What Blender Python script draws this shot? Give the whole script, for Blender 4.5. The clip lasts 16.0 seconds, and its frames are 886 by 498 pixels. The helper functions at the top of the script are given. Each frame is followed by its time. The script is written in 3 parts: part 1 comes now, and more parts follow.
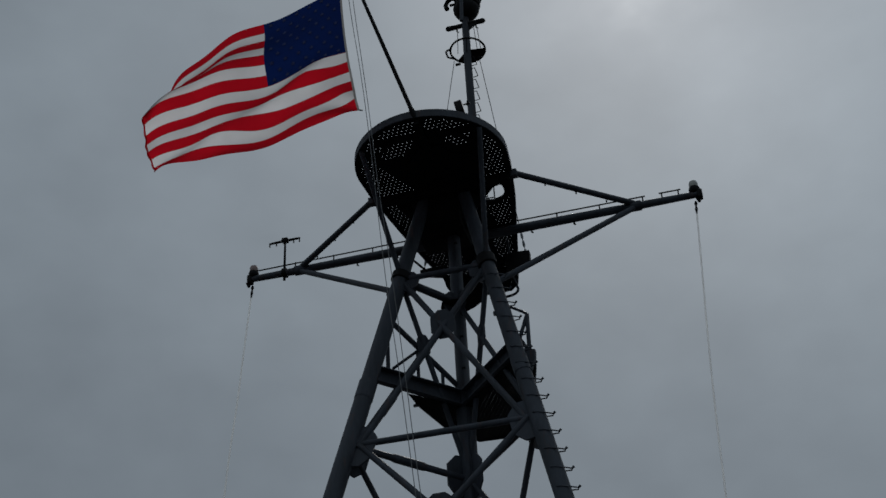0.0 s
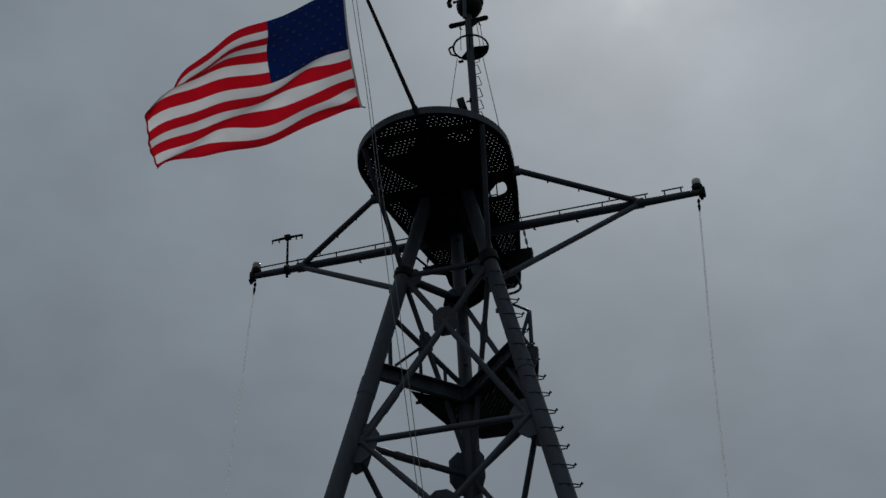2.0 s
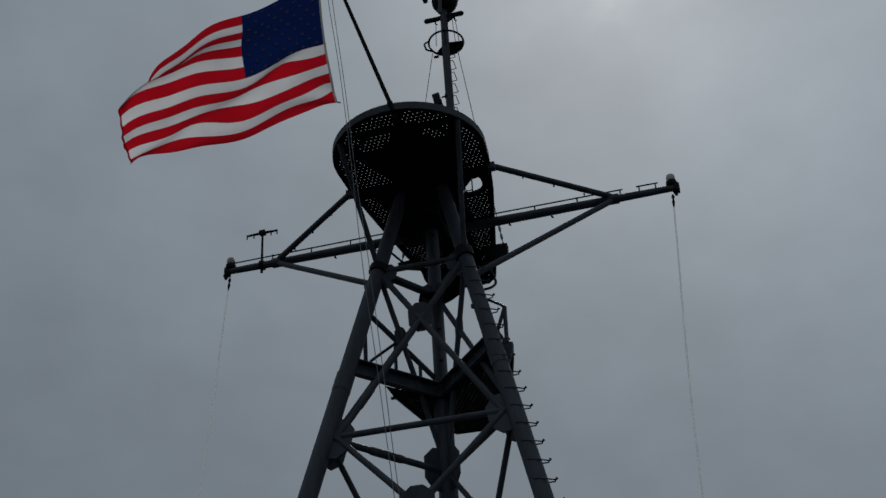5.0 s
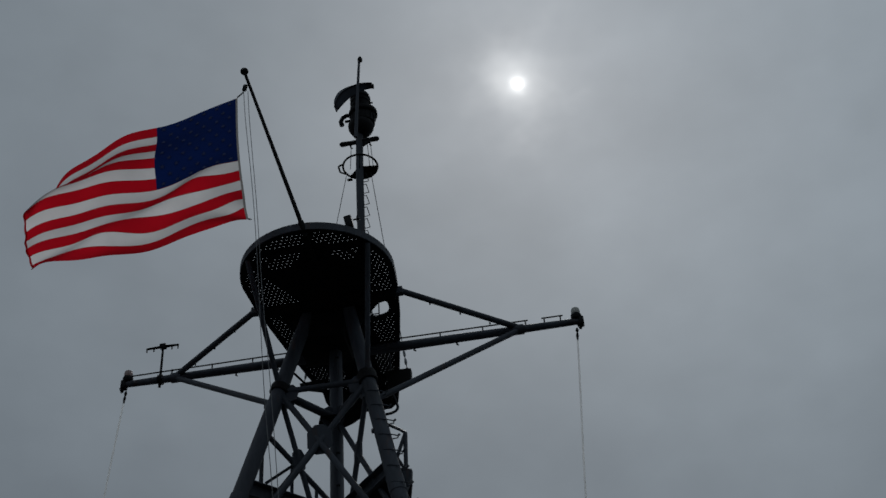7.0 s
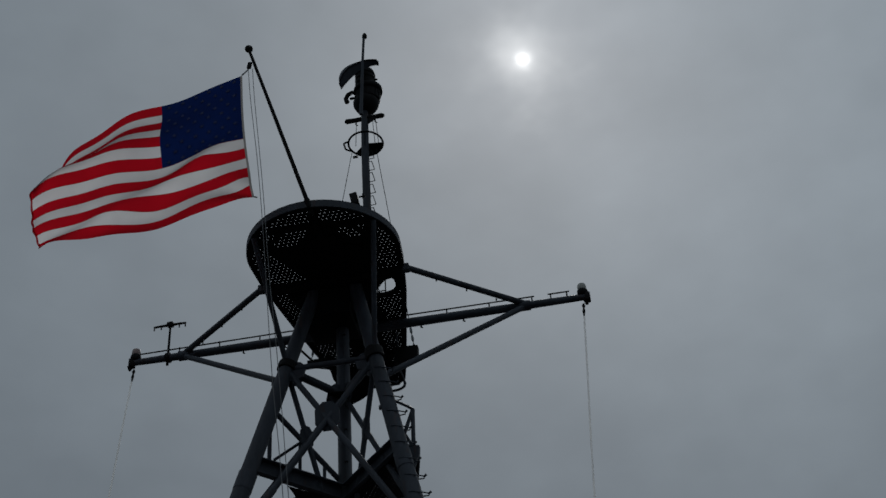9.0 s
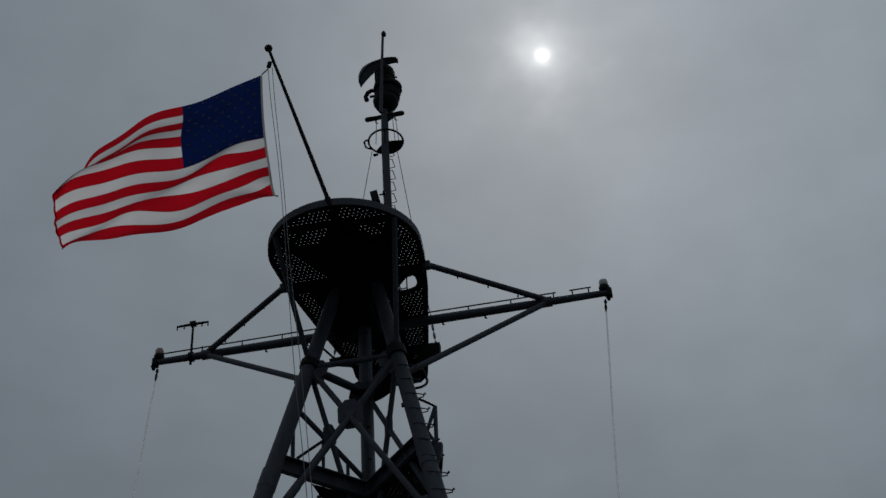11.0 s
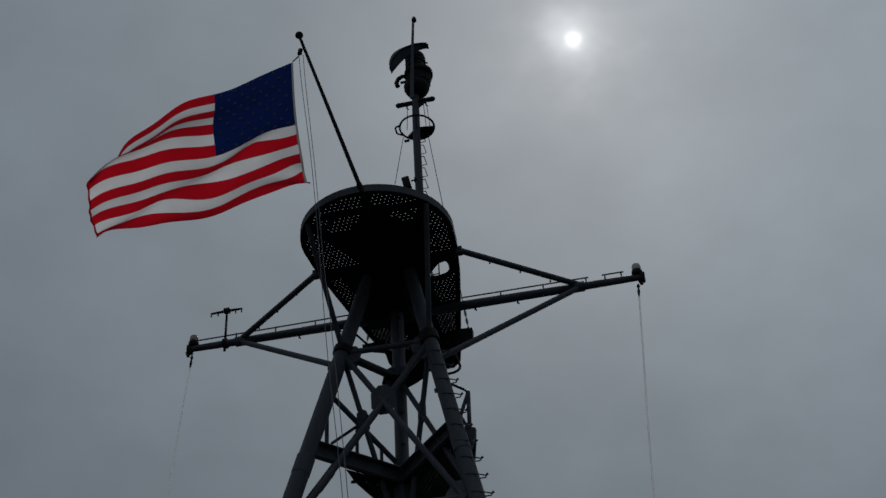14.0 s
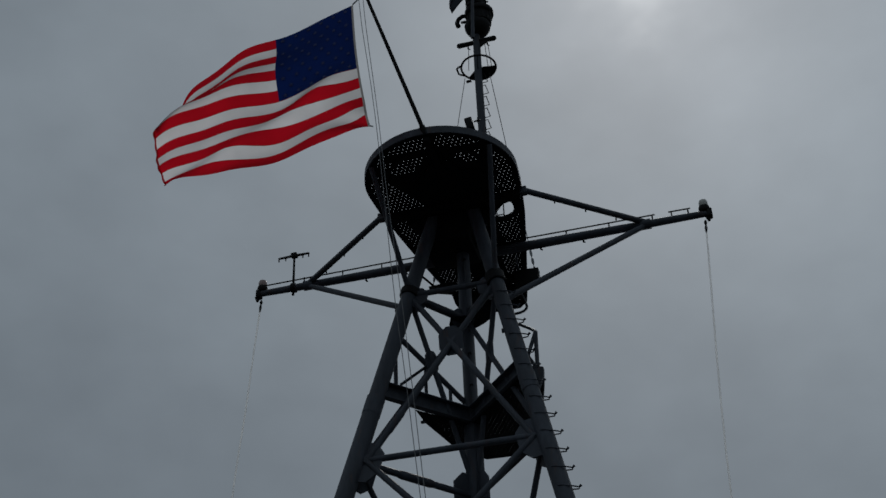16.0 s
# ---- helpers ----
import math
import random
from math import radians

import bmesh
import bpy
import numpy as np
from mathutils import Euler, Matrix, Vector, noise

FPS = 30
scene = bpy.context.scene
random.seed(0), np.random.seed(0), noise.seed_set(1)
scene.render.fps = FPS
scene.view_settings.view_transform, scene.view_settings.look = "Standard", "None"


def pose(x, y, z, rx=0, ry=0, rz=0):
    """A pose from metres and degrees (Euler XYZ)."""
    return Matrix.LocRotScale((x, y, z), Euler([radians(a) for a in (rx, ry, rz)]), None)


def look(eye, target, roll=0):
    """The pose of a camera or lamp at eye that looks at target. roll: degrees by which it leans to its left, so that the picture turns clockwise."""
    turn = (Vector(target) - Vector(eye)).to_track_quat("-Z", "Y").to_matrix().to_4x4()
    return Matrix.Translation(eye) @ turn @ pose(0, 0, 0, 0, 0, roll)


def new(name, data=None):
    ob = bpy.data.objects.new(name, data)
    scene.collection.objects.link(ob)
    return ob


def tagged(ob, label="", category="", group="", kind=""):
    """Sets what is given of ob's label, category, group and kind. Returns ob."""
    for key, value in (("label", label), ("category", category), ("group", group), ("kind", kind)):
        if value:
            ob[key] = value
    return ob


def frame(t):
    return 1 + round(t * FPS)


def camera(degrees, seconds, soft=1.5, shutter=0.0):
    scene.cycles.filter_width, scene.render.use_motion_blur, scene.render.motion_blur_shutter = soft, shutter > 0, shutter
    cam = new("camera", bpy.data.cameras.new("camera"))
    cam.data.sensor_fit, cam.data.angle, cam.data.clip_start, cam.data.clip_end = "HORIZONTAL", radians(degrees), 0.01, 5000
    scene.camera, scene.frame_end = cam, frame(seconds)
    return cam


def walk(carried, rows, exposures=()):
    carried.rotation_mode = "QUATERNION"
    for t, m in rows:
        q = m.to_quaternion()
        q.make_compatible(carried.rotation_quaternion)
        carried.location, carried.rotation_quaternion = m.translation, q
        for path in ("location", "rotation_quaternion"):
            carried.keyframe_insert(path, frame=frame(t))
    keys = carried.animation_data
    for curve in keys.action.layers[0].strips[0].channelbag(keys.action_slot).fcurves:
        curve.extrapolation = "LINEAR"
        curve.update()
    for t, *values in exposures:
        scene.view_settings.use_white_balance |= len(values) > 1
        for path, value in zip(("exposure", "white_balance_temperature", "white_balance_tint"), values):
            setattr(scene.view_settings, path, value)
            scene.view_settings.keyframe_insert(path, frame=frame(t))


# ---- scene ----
cam = camera(40.0, 16.0, soft=1.5)
EYE = (0.0, 0.0, 1.6)
# seconds, and the turn of a hand-held camera that stays where it is
PATH = [
    (0.0, 123.049, 2.927, 1.903),
    (0.5, 122.806, 3.015, 1.574),
    (1.0, 122.627, 2.923, 1.802),
    (1.5, 122.939, 2.988, 1.788),
    (2.0, 122.916, 2.759, 1.939),
    (2.5, 122.822, 2.913, 1.945),
    (3.0, 122.295, 2.990, 1.863),
    (3.2, 122.148, 2.975, 1.723),
    (5.3, 122.947, 3.607, 0.555),
    (5.5, 123.423, 3.555, -0.246),
    (6.0, 125.292, 3.519, -2.590),
    (6.5, 127.522, 3.782, -3.983),
    (7.0, 128.182, 3.603, -4.277),
    (7.5, 128.273, 3.833, -4.366),
    (8.0, 127.623, 3.688, -4.314),
    (8.5, 127.152, 3.819, -4.075),
    (9.0, 127.112, 3.721, -3.823),
    (9.5, 127.132, 3.805, -3.350),
    (9.7, 127.012, 3.545, -3.018),
    (11.8, 127.064, 3.646, -2.481),
    (12.0, 126.914, 3.834, -2.261),
    (12.5, 126.407, 3.498, -2.562),
    (13.0, 126.818, 3.164, -2.378),
    (13.5, 126.571, 2.755, -1.555),
    (14.0, 126.451, 2.968, -1.263),
    (14.5, 126.595, 3.047, -1.206),
    (15.0, 124.853, 2.650, -0.727),
    (15.5, 124.020, 2.426, 0.356),
    (16.0, 123.826, 2.218, 1.946),
]
# the camera's own exposure drifts a little
EXPOSURES = [(0.0, 0.16), (3.0, 0.15), (5.5, 0.14), (6.2, 0.12), (7.0, -0.06), (9.5, -0.10), (12.5, -0.09), (15.0, -0.02), (16.0, 0.06)]
walk(cam, [(t, pose(*EYE, rx, ry, rz)) for t, rx, ry, rz in PATH], EXPOSURES)

# ---------------------------------------------------------------- sky, sun
SUN_WAY = Vector((0.1570, 0.6848, 0.7116)).normalized()
# where the cloud is thinnest, beside the sun
THIN_WAY = Vector((0.2500, 0.6620, 0.7060)).normalized()


def build_world():
    world = bpy.data.worlds.new("overcast_sky")
    scene.world = world
    world.use_nodes = True
    nt = world.node_tree
    nt.nodes.clear()
    N, L = nt.nodes.new, nt.links.new

    def math_node(op, a, b=None, c=None, clamp=False):
        n = N("ShaderNodeMath")
        n.operation, n.use_clamp = op, clamp
        for i, v in enumerate((a, b, c)):
            if v is None:
                continue
            if isinstance(v, (int, float)):
                n.inputs[i].default_value = v
            else:
                L(v, n.inputs[i])
        return n.outputs[0]

    coord = N("ShaderNodeTexCoord").outputs["Generated"]
    def degrees_from(way):
        dot = N("ShaderNodeVectorMath")
        dot.operation = "DOT_PRODUCT"
        L(coord, dot.inputs[0])
        dot.inputs[1].default_value = way
        return math_node("MULTIPLY", math_node("ARCCOSINE", math_node("MINIMUM", dot.outputs["Value"], 0.999999)), 57.29578)

    deg, thin = degrees_from(SUN_WAY), degrees_from(THIN_WAY)

    # clouds: large soft banks and a finer mottling
    stretch = N("ShaderNodeMapping")
    stretch.inputs["Scale"].default_value = (1.0, 1.0, 1.5)
    L(coord, stretch.inputs["Vector"])

    def cloud(scale, detail, rough):
        n = N("ShaderNodeTexNoise")
        n.inputs["Scale"].default_value = scale
        n.inputs["Detail"].default_value = detail
        n.inputs["Roughness"].default_value = rough
        L(stretch.outputs[0], n.inputs["Vector"])
        return n.outputs["Fac"]

    banks, mottle = cloud(3.2, 3.0, 0.5), cloud(8.0, 3.0, 0.5)
    veil = math_node("MULTIPLY_ADD", banks, CLOUD_BANKS, 1.0 - 0.5 * CLOUD_BANKS)
    veil = math_node("MULTIPLY", veil, math_node("MULTIPLY_ADD", mottle, CLOUD_MOTTLE, 1.0 - 0.5 * CLOUD_MOTTLE))
    veil = math_node("MULTIPLY", veil, math_node("MULTIPLY_ADD", cloud(24.0, 3.0, 0.55), CLOUD_WISPS, 1.0 - 0.5 * CLOUD_WISPS))

    # the sun behind thin cloud: a wide aureole, a narrow one, and the disc
    def lobe(width, power, away=deg):
        return math_node("EXPONENT", math_node("MULTIPLY", math_node("POWER", math_node("DIVIDE", away, width), power), -1.0))

    sep = N("ShaderNodeSeparateXYZ")
    L(coord, sep.inputs[0])
    height = math_node("MAXIMUM", sep.outputs["Z"], 0.0)
    base = math_node("MULTIPLY_ADD", height, SKY_RISE, SKY_LOW)
    base = math_node("MULTIPLY_ADD", lobe(24.0, 1.7, thin), SKY_WIDE, base)
    base = math_node("MULTIPLY_ADD", lobe(5.0, 1.0), SKY_MID, base)
    base = math_node("MULTIPLY", base, veil)
    # the cloud breaks up the glow and the disc's edge
    ragged = math_node("MULTIPLY", deg, math_node("MULTIPLY_ADD", cloud(26.0, 2.0, 0.45), 1.6, 0.2))
    blurred = math_node("MULTIPLY", deg, math_node("MULTIPLY_ADD", cloud(90.0, 1.0, 0.5), 0.7, 0.65))
    glow = math_node("MULTIPLY", lobe(0.80, 0.95, ragged), SKY_NEAR)
    glow = math_node("MULTIPLY_ADD", lobe(0.20, 1.35, blurred), SKY_DISC, glow)

    tint = N("ShaderNodeMix")
    tint.data_type = "RGBA"
    L(lobe(12.0, 1.3), tint.inputs["Factor"])
    tint.inputs[6].default_value = (0.848, 1.0, 1.125, 1)
    tint.inputs[7].default_value = (0.92, 1.0, 1.085, 1)
    scale = N("ShaderNodeVectorMath")
    scale.operation = "SCALE"
    L(tint.outputs[2], scale.inputs[0])
    L(base, scale.inputs["Scale"])
    cloud_light = N("ShaderNodeBackground")
    L(scale.outputs[0], cloud_light.inputs["Color"])

    sky = N("ShaderNodeTexSky")
    sky.sky_type, sky.sun_disc = "NISHITA", False
    sky.sun_elevation = math.asin(SUN_WAY.z)
    sky.sun_rotation = math.atan2(SUN_WAY.x, SUN_WAY.y)
    clear = N("ShaderNodeBackground")
    L(sky.outputs[0], clear.inputs["Color"])
    clear.inputs["Strength"].default_value = 0.004
    veiled_sun = N("ShaderNodeBackground")
    veiled_sun.inputs["Color"].default_value = (1.0, 1.0, 0.985, 1)
    L(glow, veiled_sun.inputs["Strength"])
    both = N("ShaderNodeAddShader")
    L(cloud_light.outputs[0], both.inputs[0])
    L(veiled_sun.outputs[0], both.inputs[1])
    add = N("ShaderNodeAddShader")
    L(both.outputs[0], add.inputs[0])
    L(clear.outputs[0], add.inputs[1])
    L(add.outputs[0], N("ShaderNodeOutputWorld").inputs["Surface"])


SKY_LOW, SKY_RISE, SKY_WIDE, SKY_MID, SKY_NEAR, SKY_DISC = 0.082, 0.150, 0.13, 0.09, 0.62, 1.5
CLOUD_BANKS, CLOUD_MOTTLE, CLOUD_WISPS = 0.46, 0.30, 0.10
build_world()

sun = new("sun", bpy.data.lights.new("sun", "SUN"))
sun.data.energy, sun.data.angle, sun.data.color = 0.9, radians(10), (1.0, 0.97, 0.93)
sun.matrix_world = look(SUN_WAY * 100, (0, 0, 0))


# ---------------------------------------------------------------- materials
def surface(name, colour, rough=0.6, metal=0.0, vary=0.25, scale=3.0, grain=40.0, bump=0.15, stain=None, stain_amount=0.3, streak=False, gloss=0.5):
    """A painted or bare surface: two scales of tone, stains of a second colour and a fine relief."""
    m = bpy.data.materials.new(name)
    m.use_nodes = True
    nt = m.node_tree
    N, L = nt.nodes.new, nt.links.new
    bsdf = nt.nodes["Principled BSDF"]
    bsdf.inputs["Metallic"].default_value = metal
    bsdf.inputs["Specular IOR Level"].default_value = gloss
    coord = N("ShaderNodeTexCoord").outputs["Object"]
    mapping = N("ShaderNodeMapping")
    mapping.inputs["Scale"].default_value = (1, 1, 0.22 if streak else 1)
    L(coord, mapping.inputs["Vector"])
    info = N("ShaderNodeObjectInfo")

    def noise_node(s, detail):
        n = N("ShaderNodeTexNoise")
        n.noise_dimensions = "4D"
        n.inputs["Scale"].default_value, n.inputs["Detail"].default_value = s, detail
        L(mapping.outputs[0], n.inputs["Vector"])
        wide = N("ShaderNodeMath")
        wide.operation = "MULTIPLY"
        wide.inputs[1].default_value = 37.0
        L(info.outputs["Random"], wide.inputs[0])
        L(wide.outputs[0], n.inputs["W"])
        return n.outputs["Fac"]

    def ramp(fac, lo, hi, a, b):
        r = N("ShaderNodeMapRange")
        L(fac, r.inputs["Value"])
        for i, v in zip((1, 2, 3, 4), (lo, hi, a, b)):
            r.inputs[i].default_value = v
        return r.outputs[0]

    def mix(fac, a, b, blend="MIX"):
        n = N("ShaderNodeMix")
        n.data_type, n.blend_type = "RGBA", blend
        for sock, v in ((0, fac), (6, a), (7, b)):
            if isinstance(v, (int, float)):
                n.inputs[sock].default_value = v
            elif isinstance(v, tuple):
                n.inputs[sock].default_value = (*v, 1)
            else:
                L(v, n.inputs[sock])
        return n.outputs[2]

    coarse, fine = noise_node(scale, 4.0), noise_node(grain, 3.0)
    dark = tuple(c * (1 - vary) for c in colour)
    light = tuple(min(1, c * (1 + vary)) for c in colour)
    col = mix(ramp(coarse, 0.3, 0.7, 0, 1), dark, light)
    col = mix(ramp(fine, 0.35, 0.75, 0, 0.35), col, dark)
    if stain:
        col = mix(ramp(noise_node(scale * 2.3, 6.0), 0.58, 0.75, 0, stain_amount), col, stain)
    L(col, bsdf.inputs["Base Color"])
    L(ramp(coarse, 0.3, 0.7, max(0.05, rough - 0.1), min(1, rough + 0.12)), bsdf.inputs["Roughness"])
    b = N("ShaderNodeBump")
    b.inputs["Strength"].default_value, b.inputs["Distance"].default_value = bump, 0.01
    L(fine, b.inputs["Height"])
    L(b.outputs[0], bsdf.inputs["Normal"])
    return m


RUST = (0.16, 0.07, 0.035)
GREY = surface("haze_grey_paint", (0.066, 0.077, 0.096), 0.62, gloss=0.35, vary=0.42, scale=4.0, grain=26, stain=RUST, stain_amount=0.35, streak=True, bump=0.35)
# deck paint taken near black: the shade under the platforms is in its colour
DECK_SHADED = surface("shade_darkened_deck_paint", (0.010, 0.011, 0.0125), 0.85, stain=RUST, stain_amount=0.12, gloss=0.12)
BLACK = surface("black_paint", (0.011, 0.0115, 0.0125), 0.7, scale=5, gloss=0.25)
STEEL = surface("galvanised_steel", (0.17, 0.18, 0.19), 0.5, metal=0.6, scale=8)
DARKROPE = surface("weathered_halyard_rope", (0.26, 0.265, 0.27), 0.9, scale=20, grain=160, bump=0.5)
LENS = surface("frosted_lamp_glass", (0.62, 0.62, 0.57), 0.25, scale=9, vary=0.12)
REDLENS = surface("dull_pink_lamp_glass", (0.50, 0.38, 0.35), 0.3, scale=9, vary=0.12)
# unseen ground, its colour kept dark so little light bounces up to the undersides
GROUND = surface("dark_low_bounce_ground", (0.014, 0.015, 0.017), 0.85, scale=0.6, grain=12, stain=(0.035, 0.034, 0.033))


def cloth(name, colour, see_through=0.0):
    """Thin woven nylon: daylight shows through it; the last argument mixes in clear sky to lighten a backlit rope."""
    m = surface(name, colour, 0.85, vary=0.10, scale=2.0, grain=220, bump=0.12)
    nt = m.node_tree
    bsdf = nt.nodes["Principled BSDF"]
    base = bsdf.inputs["Base Color"].links[0].from_socket
    thin = nt.nodes.new("ShaderNodeBsdfTranslucent")
    nt.links.new(base, thin.inputs["Color"])
    mixed = nt.nodes.new("ShaderNodeMixShader")
    mixed.inputs[0].default_value = 0.85
    nt.links.new(bsdf.outputs[0], mixed.inputs[1])
    nt.links.new(thin.outputs[0], mixed.inputs[2])
    out = mixed.outputs[0]
    if see_through:
        paler, clear = nt.nodes.new("ShaderNodeMixShader"), nt.nodes.new("ShaderNodeBsdfTransparent")
        paler.inputs[0].default_value = see_through
        nt.links.new(out, paler.inputs[1])
        nt.links.new(clear.outputs[0], paler.inputs[2])
        out = paler.outputs[0]
    nt.links.new(out, nt.nodes["Material Output"].inputs["Surface"])
    return m


RED = cloth("red_flag_nylon", (0.53, 0.007, 0.018))
WHITE = cloth("white_flag_nylon", (0.72, 0.73, 0.75))
BLUE = cloth("blue_flag_nylon", (0.004, 0.015, 0.088))
STARCLOTH = surface("embroidered_star_thread", (0.060, 0.074, 0.19), 0.9, scale=6, grain=220)
# part transparent, in place of the light that would make the rope pale
ROPE = cloth("white_nylon_rope", (0.88, 0.92, 0.95), see_through=0.42)
SEAM = cloth("stitched_double_cloth", (0.48, 0.03, 0.04))
CANVAS = cloth("grey_canvas_heading", (0.26, 0.26, 0.26))

# ---------------------------------------------------------------- building helpers
# The mast's own axes: x along the yard, y away, z up, from the foot of the pole.
MAST = pose(0.2052, 18.287, 0, 0, 0, -13.17)
ORIGIN = {}


def thing(name, base, label, category, group="", kind=""):
    e = new(name)
    e.empty_display_size = 0.2
    e.matrix_world = MAST @ Matrix.Translation(base)
    ORIGIN[e.name] = Vector(base)
    return tagged(e, label, category, group, kind)


def part(name, bm, material, parent, label="", smooth=True):
    """Links a bmesh, given in the mast's axes, as one mesh under a thing or a part."""
    base = ORIGIN[parent.name]
    for v in bm.verts:
        v.co -= base
    me = bpy.data.meshes.new(name)
    for f in bm.faces:
        f.smooth = smooth
    bm.to_mesh(me)
    bm.free()
    if smooth:
        me.set_sharp_from_angle(angle=radians(40))
    me.materials.append(material)
    ob = new(name, me)
    ob.parent = parent
    ORIGIN[ob.name] = base
    return tagged(ob, label)


def piece(name, mesh, m, parent):
    """One of many alike pieces, which share a mesh; m is its pose in the mast's axes."""
    ob = new(name, mesh)
    ob.parent = parent
    ob.matrix_local = Matrix.Translation(-ORIGIN[parent.name]) @ m
    return ob


def mesh_of(name, bm, material, smooth=True):
    me = bpy.data.meshes.new(name)
    for f in bm.faces:
        f.smooth = smooth
    bm.to_mesh(me)
    bm.free()
    if smooth:
        me.set_sharp_from_angle(angle=radians(40))
    me.materials.append(material)
    return me


def add_tube(bm, points, radii, seg=12, caps=True):
    """A round bar along a line of points."""
    pts = [Vector(p) for p in points]
    if isinstance(radii, (int, float)):
        radii = [radii] * len(pts)
    rings, side = [], None
    for i, p in enumerate(pts):
        d = (pts[min(i + 1, len(pts) - 1)] - pts[max(i - 1, 0)]).normalized()
        if side is None:
            side = d.orthogonal().normalized()
        side = (side - d * side.dot(d)).normalized()
        up = d.cross(side)
        rings.append([bm.verts.new(p + radii[i] * (side * math.cos(a) + up * math.sin(a)))
                      for a in (2 * math.pi * k / seg for k in range(seg))])
    for a, b in zip(rings, rings[1:]):
        for k in range(seg):
            bm.faces.new((a[k], a[(k + 1) % seg], b[(k + 1) % seg], b[k]))
    if caps:
        bm.faces.new(rings[0][::-1])
        bm.faces.new(rings[-1])
    return bm


def tube(points, radii, seg=12):
    return add_tube(bmesh.new(), points, radii, seg)


def add_box(bm, centre, size, turn=None, bevel=0.0):
    tmp = bmesh.new()
    bmesh.ops.create_cube(tmp, size=1)
    for v in tmp.verts:
        v.co = Vector([a * b for a, b in zip(v.co, size)])
    if bevel:
        bmesh.ops.bevel(tmp, geom=tmp.edges[:], offset=bevel, segments=2, affect="EDGES", profile=0.5)
    m = Matrix.Translation(centre) @ (turn or Matrix())
    index = {v: bm.verts.new(m @ v.co) for v in tmp.verts}
    for f in tmp.faces:
        bm.faces.new([index[v] for v in f.verts])
    tmp.free()
    return bm


def box(centre, size, turn=None, bevel=0.008):
    return add_box(bmesh.new(), centre, size, turn, bevel)


def slab(outline, thick, bm=None):
    """A flat plate: outline of points, thickened by the vector thick."""
    bm = bm or bmesh.new()
    t = Vector(thick)
    a = [bm.verts.new(Vector(p) - t / 2) for p in outline]
    b = [bm.verts.new(Vector(p) + t / 2) for p in outline]
    n = len(a)
    bm.faces.new(a[::-1])
    bm.faces.new(b)
    for k in range(n):
        bm.faces.new((a[k], a[(k + 1) % n], b[(k + 1) % n], b[k]))
    bmesh.ops.recalc_face_normals(bm, faces=bm.faces[:])
    return bm


def lathe(profile, centre, seg=20, bm=None):
    """A turned body about a vertical axis: profile of (radius, height)."""
    bm = bm or bmesh.new()
    rings = []
    for r, z in profile:
        rings.append([bm.verts.new(Vector(centre) + Vector((r * math.cos(a), r * math.sin(a), z)))
                      for a in (2 * math.pi * k / seg for k in range(seg))])
    for a, b in zip(rings, rings[1:]):
        for k in range(seg):
            bm.faces.new((a[k], a[(k + 1) % seg], b[(k + 1) % seg], b[k]))
    bm.faces.new(rings[0][::-1])
    bm.faces.new(rings[-1])
    return bm


def spline(points, steps=8):
    """A smooth curve through the points."""
    pts = [Vector(p) for p in points]
    fine = []
    for i in range(len(pts) - 1):
        p0, p1, p2, p3 = pts[max(i - 1, 0)], pts[i], pts[i + 1], pts[min(i + 2, len(pts) - 1)]
        for k in range(steps):
            u = k / steps
            fine.append(0.5 * ((2 * p1) + (p2 - p0) * u + (2 * p0 - 5 * p1 + 4 * p2 - p3) * u * u + (3 * p1 - p0 - 3 * p2 + p3) * u ** 3))
    fine.append(pts[-1])
    return fine


def lerp(a, b, k):
    return Vector(a).lerp(Vector(b), k)


def inside(x, y, poly):
    hit = False
    for (x1, y1), (x2, y2) in zip(poly, poly[1:] + poly[:1]):
        if (y1 > y) != (y2 > y) and x < x1 + (y - y1) * (x2 - x1) / (y2 - y1):
            hit = not hit
    return hit


def inset(poly, d):
    """The outline drawn in by d; the outline runs anticlockwise."""
    out = []
    n = len(poly)
    for i in range(n):
        p, a, b = Vector(poly[i]), Vector(poly[i - 1]), Vector(poly[(i + 1) % n])
        t = (b - a).normalized()
        q = (p.x - t.y * d, p.y + t.x * d)
        out.append(q if d < 0 or inside(*q, poly) else tuple(p))
    return out


